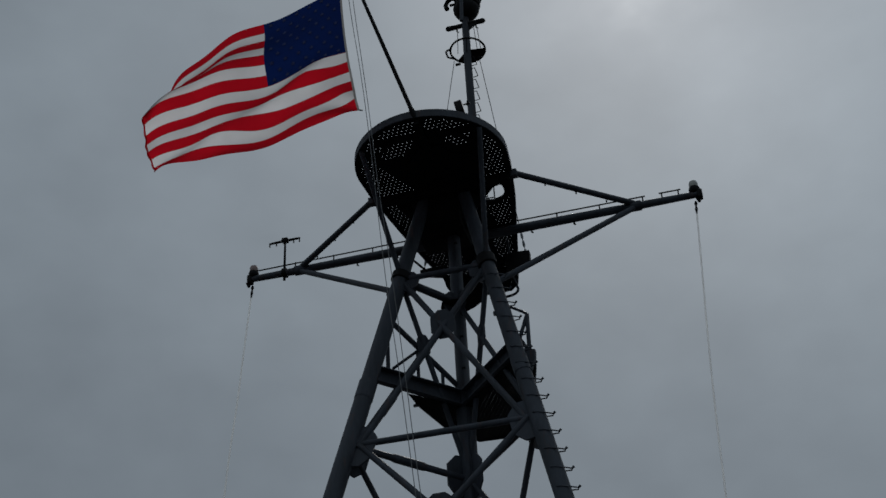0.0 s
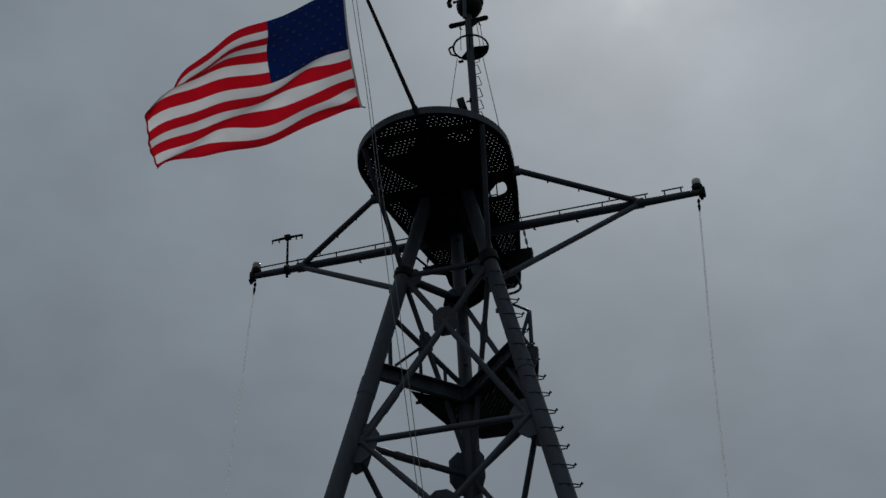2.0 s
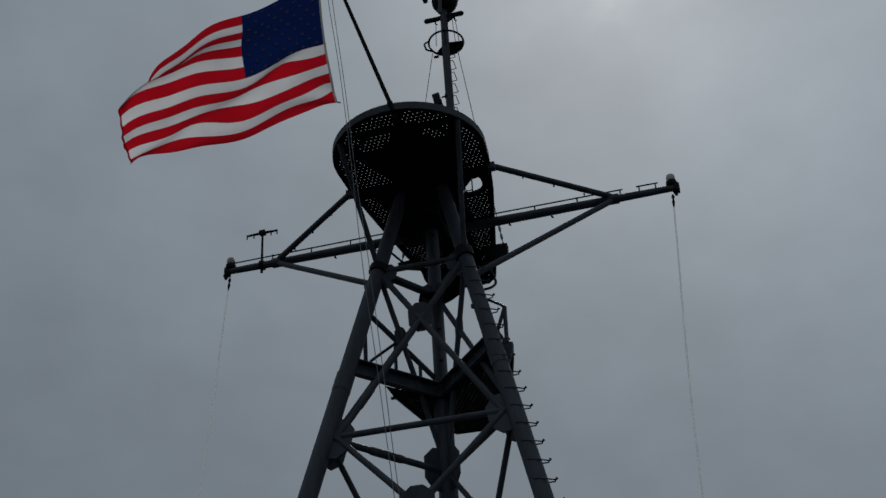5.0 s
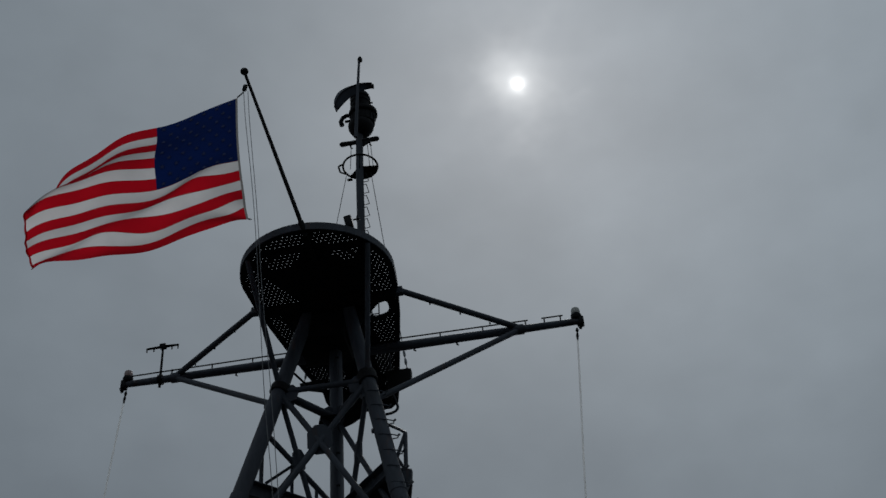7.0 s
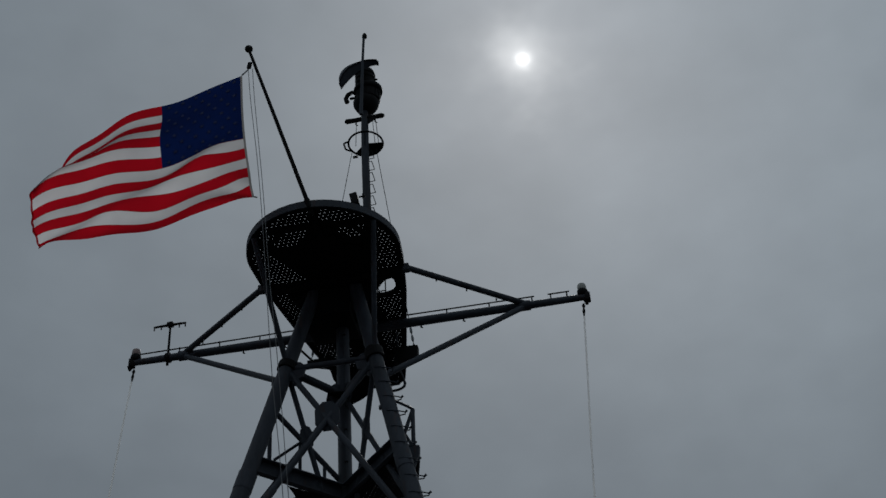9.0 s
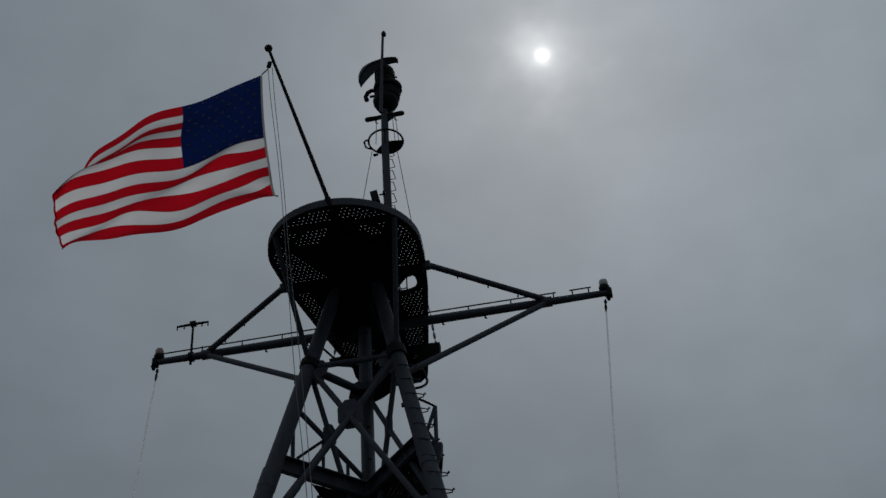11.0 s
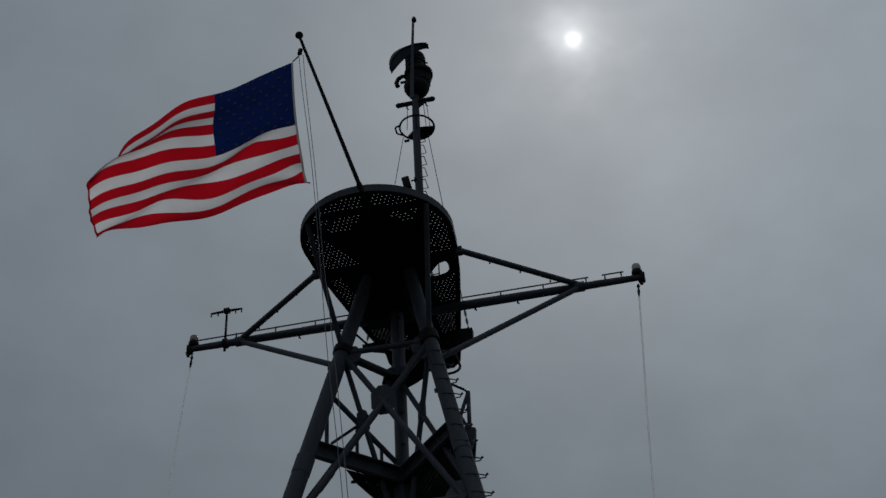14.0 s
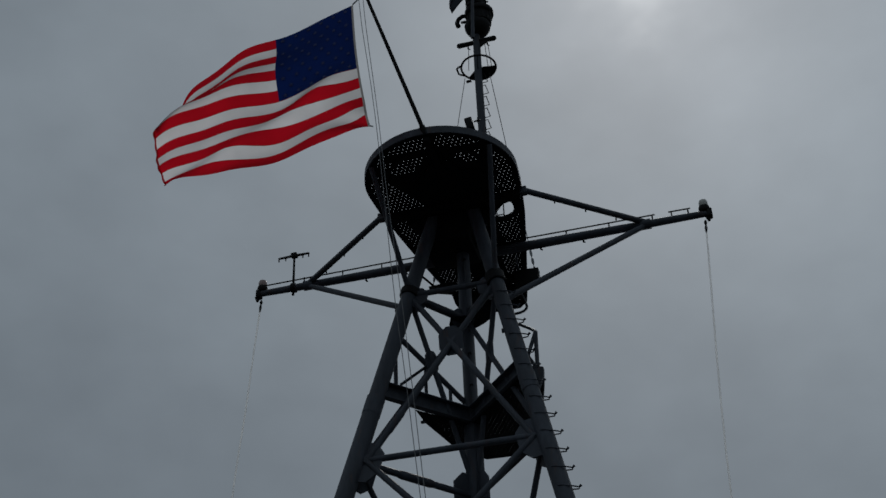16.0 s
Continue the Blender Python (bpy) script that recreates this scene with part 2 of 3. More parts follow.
def perforated(outline, z, pitch, hole, thick, border, skip=(), drilled=None):
    """A plate drilled with staggered holes, with a plain border; skip: outlines with no plate at all."""
    bm = bmesh.new()
    inner = inset(outline, border)
    xs, ys = [p[0] for p in outline], [p[1] for p in outline]
    row, y = 0, min(ys)
    while y < max(ys):
        x = min(xs) + (pitch / 2 if row % 2 else 0)
        while x < max(xs):
            ok = all(inside(x + dx, y + dy, outline) for dx in (-0.45 * pitch, 0.45 * pitch) for dy in (-0.45 * pitch, 0.45 * pitch))
            ok = ok and not any(inside(x, y, s) for s in skip)
            if ok:
                h = pitch / 2
                hole_here = inside(x, y, inner) and (drilled is None or drilled(x, y))
                sq = [(-h, -h), (h, -h), (h, h), (-h, h)]
                if hole_here:
                    ring = [(hole * math.cos(a), hole * math.sin(a)) for a in (math.pi * (2 * k + 1) / 8 - math.pi for k in range(8))]
                    o = [bm.verts.new((x + a, y + b, z)) for a, b in sq]
                    i = [bm.verts.new((x + a, y + b, z)) for a, b in ring]
                    j = [bm.verts.new((x + a, y + b, z + thick)) for a, b in ring]
                    for k in range(4):
                        a0, a1, a2 = i[2 * k], i[2 * k + 1], i[(2 * k + 2) % 8]
                        bm.faces.new((o[k], a1, a0))
                        bm.faces.new((o[k], o[(k + 1) % 4], a1))
                        bm.faces.new((o[(k + 1) % 4], a2, a1))
                    for k in range(8):
                        bm.faces.new((i[k], i[(k + 1) % 8], j[(k + 1) % 8], j[k]))
                else:
                    bm.faces.new([bm.verts.new((x + a, y + b, z)) for a, b in sq])
            x += pitch
        y += pitch
        row += 1
    # plain border strip, 4 mm lower
    n = len(outline)
    a = [bm.verts.new((*p, z - 0.004)) for p in outline]
    b = [bm.verts.new((*p, z - 0.004)) for p in inner]
    for k in range(n):
        bm.faces.new((a[k], a[(k + 1) % n], b[(k + 1) % n], b[k]))
    return bm


# ---------------------------------------------------------------- ground
def build_ground():
    bm = bmesh.new()
    bmesh.ops.create_grid(bm, x_segments=40, y_segments=40, size=2500)
    me = mesh_of("ground", bm, GROUND, False)
    tagged(new("ground", me), "unseen ground under the mast, dark to keep bounce light low", "ground", kind="structure")


build_ground()

# ---------------------------------------------------------------- tripod mast
Z_NODE, Z_GUSSET, Z_DECK = 12.407, 9.139, 14.379


def leg_at(z, side):
    k = (z - Z_NODE) / (Z_GUSSET - Z_NODE)
    return Vector((side * (0.755 + 0.694 * k) + (0.04 if side < 0 else 0.02) * k, -0.964 - 0.856 * k, z))


def gusset_plate(centre, along, across, size, thick, mat, parent):
    """A many-sided plate in the plane of two bars."""
    c, u = Vector(centre), Vector(along).normalized()
    n = u.cross(Vector(across)).normalized()
    w = n.cross(u)
    a, b = size
    shape = [(-a, -0.35 * b), (-0.5 * a, -b), (0.5 * a, -b), (a, -0.35 * b), (a, 0.35 * b), (0.5 * a, b), (-0.5 * a, b), (-a, 0.35 * b)]
    return part("gusset_plate", slab([c + u * x + w * y for x, y in shape], n * thick), mat, parent, smooth=False)


def build_mast():
    mast = thing("tripod_mast", (0, 0, 0), "tall haze-grey tubular steel tripod ship's mast with cross bracing", "mast")
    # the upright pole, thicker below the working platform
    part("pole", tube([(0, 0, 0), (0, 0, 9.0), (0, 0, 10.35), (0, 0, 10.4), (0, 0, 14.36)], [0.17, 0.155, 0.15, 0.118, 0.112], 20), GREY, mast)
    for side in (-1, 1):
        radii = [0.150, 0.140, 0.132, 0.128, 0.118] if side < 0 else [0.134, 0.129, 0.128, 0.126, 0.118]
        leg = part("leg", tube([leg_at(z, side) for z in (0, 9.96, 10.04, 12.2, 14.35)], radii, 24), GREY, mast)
        # a slipped-on sleeve and a welded collar
        for z, r, h in ((10.12, 0.147 if side < 0 else 0.138, 0.32), (12.45, 0.164, 0.13 if side < 0 else 0.20)):
            p, q = leg_at(z - h / 2, side), leg_at(z + h / 2, side)
            part("collar", tube([p, q], r, 20), GREY if z < 11 else BLACK, leg)
        # welded lugs
        for z, dx in (((12.1, -0.13), (8.0, 0.13)) if side < 0 else ((11.25, -0.13), (12.05, -0.12))):
            part("lug", box(leg_at(z, side) + Vector((dx, -0.02, 0)), (0.06, 0.05, 0.07)), GREY, leg, smooth=False)
        if side > 0:
            # step irons, bent bars with a turned-up knob
            bm = bmesh.new()
            for y in (-0.035, 0.035):
                add_tube(bm, [(0.08, y * 2.6, 0.01), (0.17, y * 2.2, 0.0), (0.25, y * 1.4, -0.02), (0.275, 0, -0.015)], 0.010, 6)
            add_tube(bm, [(0.262, 0, -0.02), (0.285, 0, -0.005), (0.305, 0, 0.012)], [0.012, 0.017, 0.020], 6)
            add_tube(bm, [(0.0, -0.134, 0.02), (0.08, -0.124, 0.012), (0.15, -0.09, 0.0), (0.22, -0.06, -0.01)], 0.008, 6)
            iron = mesh_of("step_iron", bm, GREY)
            for k in range(24):
                z = 5.19 + 0.327 * k
                if z < 12.2:
                    piece("step_iron", iron, Matrix.Translation(leg_at(z, side) + Vector((-0.035, 0, 0))) @ pose(0, 0, 0, 0, 0, -12 + (k * 7) % 5), leg)
    bays = (12.407, 9.139, 5.55, 1.9)
    for i, (top, low) in enumerate(zip(bays, bays[1:])):
        tl, tr, ll, lr = leg_at(top, -1), leg_at(top, 1), leg_at(low, -1), leg_at(low, 1)
        drop = Vector((0, 0, -0.02 if i else 0))
        r = 0.050
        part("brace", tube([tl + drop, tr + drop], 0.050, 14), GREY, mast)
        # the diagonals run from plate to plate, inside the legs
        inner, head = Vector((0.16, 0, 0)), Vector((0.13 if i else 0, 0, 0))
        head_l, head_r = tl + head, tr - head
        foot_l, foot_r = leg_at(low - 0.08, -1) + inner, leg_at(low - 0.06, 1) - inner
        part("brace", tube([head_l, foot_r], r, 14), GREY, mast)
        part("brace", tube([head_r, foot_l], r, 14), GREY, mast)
        if i == 0:
            part("sleeve", tube([lerp(head_r, foot_l, q) for q in (0.735, 0.745, 0.83, 0.84)], [0.050, 0.060, 0.060, 0.050], 14), GREY, mast)
        # the plate where the diagonals cross
        k = (head_r - head_l).length / ((head_r - head_l).length + (foot_r - foot_l).length)
        cross = lerp(head_l, foot_r, k) + Vector((0, 0, 0.05))
        gusset_plate(cross, (0, 0.12, -1), (1, 0, 0), (0.25, 0.20) if i == 0 else (0.25, 0.25), 0.018, GREY, mast)
        for side, a, b in ((-1, tl, ll), (1, tr, lr)):
            pt, pl = Vector((0, 0, top - 0.08)), Vector((0, 0, low - 0.02))
            part("brace", tube([a, pt], 0.054 if i else 0.072, 14), GREY, mast)
            if i and side < 0:
                part("sleeve", tube([lerp(a, pt, 0.34), lerp(a, pt, 0.36), lerp(a, pt, 0.60), lerp(a, pt, 0.62)], [0.058, 0.068, 0.068, 0.058], 14), GREY, mast)
            part("brace", tube([a, pl], 0.045, 12), GREY, mast)
            part("brace", tube([pt, b + Vector((0.13 if i == 0 and side < 0 else 0, 0, 0))], 0.045, 12), GREY, mast)
            d1, d2 = (a - pt).length, (b - pl).length
            mid = lerp(a, pl, d1 / (d1 + d2))
            gusset_plate(mid, (0, 0, 1), (a - pt), (0.21, 0.13), 0.025, GREY, mast)
            # plates on the leg, in the front and in the side plane
            if i:
                inward = Vector((-side, 0, 0))
                axis = (leg_at(top + 1, side) - leg_at(top, side)).normalized()
                c = a + inward * 0.18 - axis * 0.06
                gusset_plate(c, axis, inward, (0.36, 0.24), 0.03, GREY, mast)
                sidew = (pt - a).normalized()
                gusset_plate(a + sidew * 0.17 - axis * 0.16, axis, sidew, (0.34, 0.22), 0.03, GREY, mast)
                gusset_plate(pt + (a - pt).normalized() * 0.18, (0, 0, 1), (a - pt), (0.36, 0.27), 0.03, GREY, mast)
            else:
                axis = (leg_at(top + 1, side) - leg_at(top, side)).normalized()
                inward = Vector((-side, 0, 0))
                gusset_plate(a + inward * 0.14 - axis * 0.08, axis, inward, (0.22, 0.2), 0.03, GREY, mast)
                sidew = (pt - a).normalized()
                gusset_plate(a + sidew * 0.16 - axis * 0.05, axis, sidew, (0.20, 0.18), 0.03, GREY, mast)
                gusset_plate(pt + (a - pt).normalized() * 0.13 - Vector((0, 0, 0.04)), (0, 0, 1), (a - pt), (0.21, 0.18), 0.03, GREY, mast)
    # web where the side braces meet the pole, in the shade-darkened deck colour
    part("web_plate", slab([(x, y, 12.23) for x, y in ((-0.20, -0.34), (0.10, -0.30), (0.57, -0.54), (0.52, -0.16), (0.29, 0.04), (0.07, 0.17), (-0.22, 0.02), (-0.29, -0.10))], (0, 0, 0.02)), DECK_SHADED, mast, smooth=False)
    cable = part("cable", tube([(0.05, -0.16, 0.0), (0.05, -0.16, 8.9), (0.06, -0.17, 9.4), (0.05, -0.13, 10.6), (0.05, -0.125, 14.3)], 0.010, 6), GREY, mast, "black cable run")
    for z in (9.9, 11.0, 11.6, 12.9, 13.5):
        part("clip", box((0.05, -0.125, z), (0.06, 0.04, 0.03)), BLACK, cable, smooth=False)
    # struts from the leg heads out to the platform's rim
    for side in (-1, 1):
        part("strut", tube([leg_at(Z_NODE + 0.05, side), (side * 1.035, -2.13, Z_DECK - 0.02)], 0.046, 12), GREY, mast)
    return mast


mast = build_mast()


# ---------------------------------------------------------------- lower working platform
def build_lower_platform():
    base = (0, 0, 10.40)
    p = thing("working_platform", base, "steel working platform on the mast with drilled floor in shade-darkened grey", "platform")
    outline = [(-0.72, -0.90), (0.0, -0.10), (1.14, -1.48), (1.34, -1.4), (1.40, -1.1), (0.95, 0.96), (0.5, 1.39), (-0.08, 1.36), (-0.45, 0.82), (-0.70, -0.45)]
    part("floor_plate", perforated(outline, 10.382, 0.075, 0.0085, 0.006, 0.10), DECK_SHADED, p, smooth=False)
    # plain plate under the beams
    for edge in ([(-0.72, -0.92), (0.0, -0.10), (0.0, 0.14), (-0.66, -0.55)], [(0.0, -0.10), (1.14, -1.48), (1.30, -1.42), (0.0, 0.14)]):
        part("edge_plate", slab([(x, y, 10.372) for x, y in edge], (0, 0, 0.012)), DECK_SHADED, p, smooth=False)
    # channel beams from the pole to each leg
    for a, b in ((leg_at(10.55, -1), Vector((-0.06, -0.10, 10.55))), (leg_at(10.55, 1), Vector((0.06, -0.10, 10.55)))):
        d = (b - a).normalized()
        w = d.cross(Vector((0, 0, 1)))
        bm = bmesh.new()
        for off, zc, hh, ww in ((0.0, -0.025, 0.25, 0.02), (0.05, 0.10, 0.022, 0.12), (0.05, -0.15, 0.022, 0.12)):
            c = (a + b) / 2 + w * off * (-1 if a.x > 0 else 1) + Vector((0, 0, zc))
            turn = Matrix((d, w, (0, 0, 1))).transposed().to_4x4()
            add_box(bm, c, ((b - a).length, ww, hh), turn, 0.004)
        part("beam", bm, GREY, p, smooth=False)
    # end beam past the leg, floor edge and bracket
    part("edge_beam", tube([(-0.70, -0.45, 10.41), (-0.45, 0.82, 10.41), (-0.08, 1.36, 10.41), (0.5, 1.39, 10.41), (0.95, 0.96, 10.41), (1.40, -1.1, 10.41)], 0.03, 8), GREY, p)
    part("bracket", box((-0.71, -0.44, 10.375), (0.10, 0.05, 0.04)), GREY, p, smooth=False)
    # guard rail
    for x, y, top in ((-0.65, -0.45, 11.36), (-0.29, -0.25, 10.98)):
        part("post", tube([(x, y, 10.4), (x, y, top)], 0.03, 8), GREY, p)
    part("rail_brace", tube([(-0.51, -0.25, 11.30), (-0.36, -0.25, 10.6)], 0.03, 8), GREY, p)
    part("post", tube([(-1.03, -0.92, 10.66), (-1.03, -0.92, 11.45)], 0.036, 8), GREY, p)
    part("post", tube([(1.35, -1.2, 10.5), (1.37, -1.2, 11.27)], 0.034, 8), GREY, p)
    part("rail", tube([(1.37, -1.2, 11.27), (1.30, -1.2, 11.33), (1.04, -1.2, 11.50)], 0.024, 8), GREY, p)
    part("rail_brace", tube([(1.36, -1.2, 11.24), (1.22, -1.2, 10.86)], 0.032, 8), GREY, p)
    part("rail_brace", tube([(1.22, -1.2, 10.86), (1.34, -1.2, 10.62)], 0.026, 8), GREY, p)
    part("end_bracket", slab([(1.24, -1.2, 10.66), (1.45, -1.2, 10.60), (1.44, -1.2, 10.47), (1.33, -1.2, 10.20), (1.24, -1.2, 10.3)], (0, 0.10, 0)), GREY, p, smooth=False)
    part("rail_brace", tube([leg_at(11.63, -1), (-0.1, 0.0, 10.83)], 0.046, 10), GREY, p)
    part("rail_brace", tube([(-1.05, -0.6, 11.03), (-0.6, -0.6, 11.29)], 0.026, 8), GREY, p)
    p.location.z -= 0.08
    return p


build_lower_platform()


# ---------------------------------------------------------------- top platform
def top_outline():
    pts = [(1.34 * math.cos(a), -1.36 + 1.36 * math.sin(a)) for a in (math.pi + math.pi * k / 28 for k in range(29))]
    right = [(1.31, -0.85), (1.20, 0.0), (1.07, 0.7), (0.88, 1.7), (0.68, 2.7), (0.60, 3.05), (0.42, 3.27)]
    return pts + right + [(-x * (1 + 0.06 * min(1.0, max(0.0, y) / 1.7)), y) for x, y in right[::-1]]


def build_top_platform():
    p = thing("top_platform", (0, 0, Z_DECK), "drop-shaped masthead platform with drilled steel deck in shade-darkened grey and flat rim", "platform")
    line = top_outline()
    hatch = [(0.36, -0.11), (0.53, -0.29), (0.69, -0.33), (0.86, -0.37), (1.0, -0.41), (1.03, -0.36), (1.035, -0.25), (1.02, -0.11), (0.97, -0.03), (0.90, 0.01), (0.776, 0.04), (0.60, 0.01), (0.47, -0.04)]
    fields = [
        [(-1.20, -2.0), (-0.76, -2.56), (-0.32, -2.73), (0.03, -2.68), (-0.03, -2.26), (-0.35, -2.29), (-0.75, -2.28), (-1.06, -1.95)],
        [(-0.86, -2.09), (-0.51, -2.10), (-0.13, -2.13), (-0.13, -1.97), (-0.44, -1.73), (-0.72, -1.72), (-0.90, -1.89)],
        [(0.16, -2.5), (0.29, -2.64), (0.71, -2.62), (0.99, -2.34), (0.9, -2.24), (0.52, -2.21), (0.29, -2.26), (0.14, -2.33)],
        [(0.40, -2.02), (0.58, -2.10), (0.85, -2.04), (0.83, -1.73), (0.61, -1.70), (0.37, -1.92)],
        [(-1.02, -1.76), (-0.88, -1.56), (-0.65, -1.06), (-0.38, -0.53), (-0.5, -0.4), (-1.3, -0.4), (-1.37, -1.01), (-1.38, -1.41), (-1.2, -2.0), (-1.07, -2.03)],
    ]

    def drilled(x, y):
        if y > 0.95 and -0.20 < x < 0.45:
            return False
        if y > -0.7 or x > 0.76 - 0.24 * (y + 0.69):
            return True
        return any(inside(x, y, f) for f in fields)

    part("deck_plate", perforated(line, Z_DECK, 0.079, 0.0114, 0.008, 0.10, [inset(hatch, -0.055)], drilled), DECK_SHADED, p, smooth=False)
    # rim, a flat bar on edge
    bm = bmesh.new()
    n = len(line)
    inner = inset(line, 0.02)
    lo, hi = Z_DECK - 0.015, Z_DECK + 0.125
    rows = [[bm.verts.new((*q, z)) for q in s] for s, z in ((inner, lo), (line, lo), (line, hi), (inner, hi))]
    for a, b in zip(rows, rows[1:] + rows[:1]):
        for k in range(n):
            bm.faces.new((a[k], a[(k + 1) % n], b[(k + 1) % n], b[k]))
    part("rim", bm, GREY, p)
    # solid middle plating and its framing
    solid = [(-0.05, -1.9), (0.30, -1.88), (0.38, -1.62), (0.75, -1.48), (0.82, -1.0), (0.74, -0.50), (0.28, -0.44), (0.26, 0.16), (0.62, 0.24), (0.66, 0.8), (0.3, 0.95), (-0.2, 0.80), (-0.62, 0.32), (-0.5, -0.7), (-0.42, -1.5)]
    part("middle_plate", slab([(x, y, Z_DECK - 0.025) for x, y in solid], (0, 0, 0.02)), DECK_SHADED, p, smooth=False)

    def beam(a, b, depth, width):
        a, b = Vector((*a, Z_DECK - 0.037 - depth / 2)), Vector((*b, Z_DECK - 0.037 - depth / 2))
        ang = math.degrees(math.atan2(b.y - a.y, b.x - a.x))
        part("beam", box((a + b) / 2, ((b - a).length, width, depth), pose(0, 0, 0, 0, 0, ang), 0.005), DECK_SHADED, p, smooth=False)

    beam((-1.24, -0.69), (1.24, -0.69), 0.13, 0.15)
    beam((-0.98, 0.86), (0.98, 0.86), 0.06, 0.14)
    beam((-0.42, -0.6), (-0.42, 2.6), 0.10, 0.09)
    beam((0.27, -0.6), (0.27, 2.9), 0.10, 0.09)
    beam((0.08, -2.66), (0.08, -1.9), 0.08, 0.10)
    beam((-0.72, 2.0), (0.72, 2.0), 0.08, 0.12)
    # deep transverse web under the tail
    part("tail_web", slab([(-0.78, 2.3, 14.35), (-0.72, 2.3, 14.12), (-0.62, 2.3, 13.95), (0.10, 2.3, 13.90), (0.58, 2.3, 14.0), (0.72, 2.3, 14.35)], (0, 0.02, 0)), DECK_SHADED, p, smooth=False)
    # ring beam under the round end
    bm = bmesh.new()
    ring = [(r * math.cos(a), -1.36 + r * math.sin(a), z) for r, z in ((0.94, -0.028), (1.0, -0.028), (1.0, -0.06), (0.94, -0.06)) for a in (math.pi + math.pi * k / 24 for k in range(25))]
    v = [bm.verts.new((x, y, Z_DECK + z)) for x, y, z in ring]
    for q in range(4):
        for k in range(24):
            i, j = q * 25 + k, ((q + 1) % 4) * 25 + k
            bm.faces.new((v[i], v[i + 1], v[j + 1], v[j]))
    bmesh.ops.recalc_face_normals(bm, faces=bm.faces[:])
    part("ring_beam", bm, DECK_SHADED, p)
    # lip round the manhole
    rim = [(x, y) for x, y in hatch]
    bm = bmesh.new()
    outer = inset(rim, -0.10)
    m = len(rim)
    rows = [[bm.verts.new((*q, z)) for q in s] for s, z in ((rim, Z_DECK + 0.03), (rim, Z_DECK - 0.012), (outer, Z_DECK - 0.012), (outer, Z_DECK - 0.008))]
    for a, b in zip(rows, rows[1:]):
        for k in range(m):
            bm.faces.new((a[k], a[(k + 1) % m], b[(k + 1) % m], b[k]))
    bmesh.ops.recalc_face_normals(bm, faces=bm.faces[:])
    part("manhole_rim", bm, DECK_SHADED, p, smooth=False)
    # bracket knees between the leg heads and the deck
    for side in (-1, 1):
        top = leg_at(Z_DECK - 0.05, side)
        part("knee", slab([top + Vector((side * 0.05, 0, 0)), top + Vector((side * 0.55, 0.02, 0)), leg_at(Z_DECK - 0.6, side) + Vector((side * 0.1, 0, 0))], (0, 0.02, 0)), DECK_SHADED, p, smooth=False)
    # boxed housing that the leg heads run into, in the shade-darkened deck colour
    part("housing", box((-0.175, -0.10, Z_DECK - 0.37), (0.86, 0.94, 0.64), None, 0.03), DECK_SHADED, p)
    part("drum", lathe([(0.30, -0.55), (0.36, -0.5), (0.40, 0.0)], (0, -0.15, Z_DECK - 0.05), 24), DECK_SHADED, p)
    # conduit down the tail's edge, with a clamp
    conduit = part("conduit", tube([(0.76, 1.26, 14.33), (0.61, 2.25, 14.12), (0.63, 2.44, 14.11), (0.62, 2.77, 14.18)], 0.018, 8), GREY, p)
    part("clamp", box((0.61, 2.25, 14.12), (0.07, 0.06, 0.04)), BLACK, conduit, smooth=False)
    # bent guard at the tail
    part("tail_guard", tube([(0.41, 3.2, 14.84), (0.47, 3.2, 14.62), (0.54, 3.2, 14.42), (0.56, 3.2, 14.34), (0.545, 3.2, 14.285), (0.50, 3.2, 14.245), (0.42, 3.2, 14.215), (0.25, 3.2, 14.2), (0.12, 3.2, 14.21), (0.05, 3.2, 14.3)], 0.028, 10), GREY, p)
    return p


build_top_platform()


# ---------------------------------------------------------------- yard
YARD_Y, YARD_Z = 0.84, 14.203


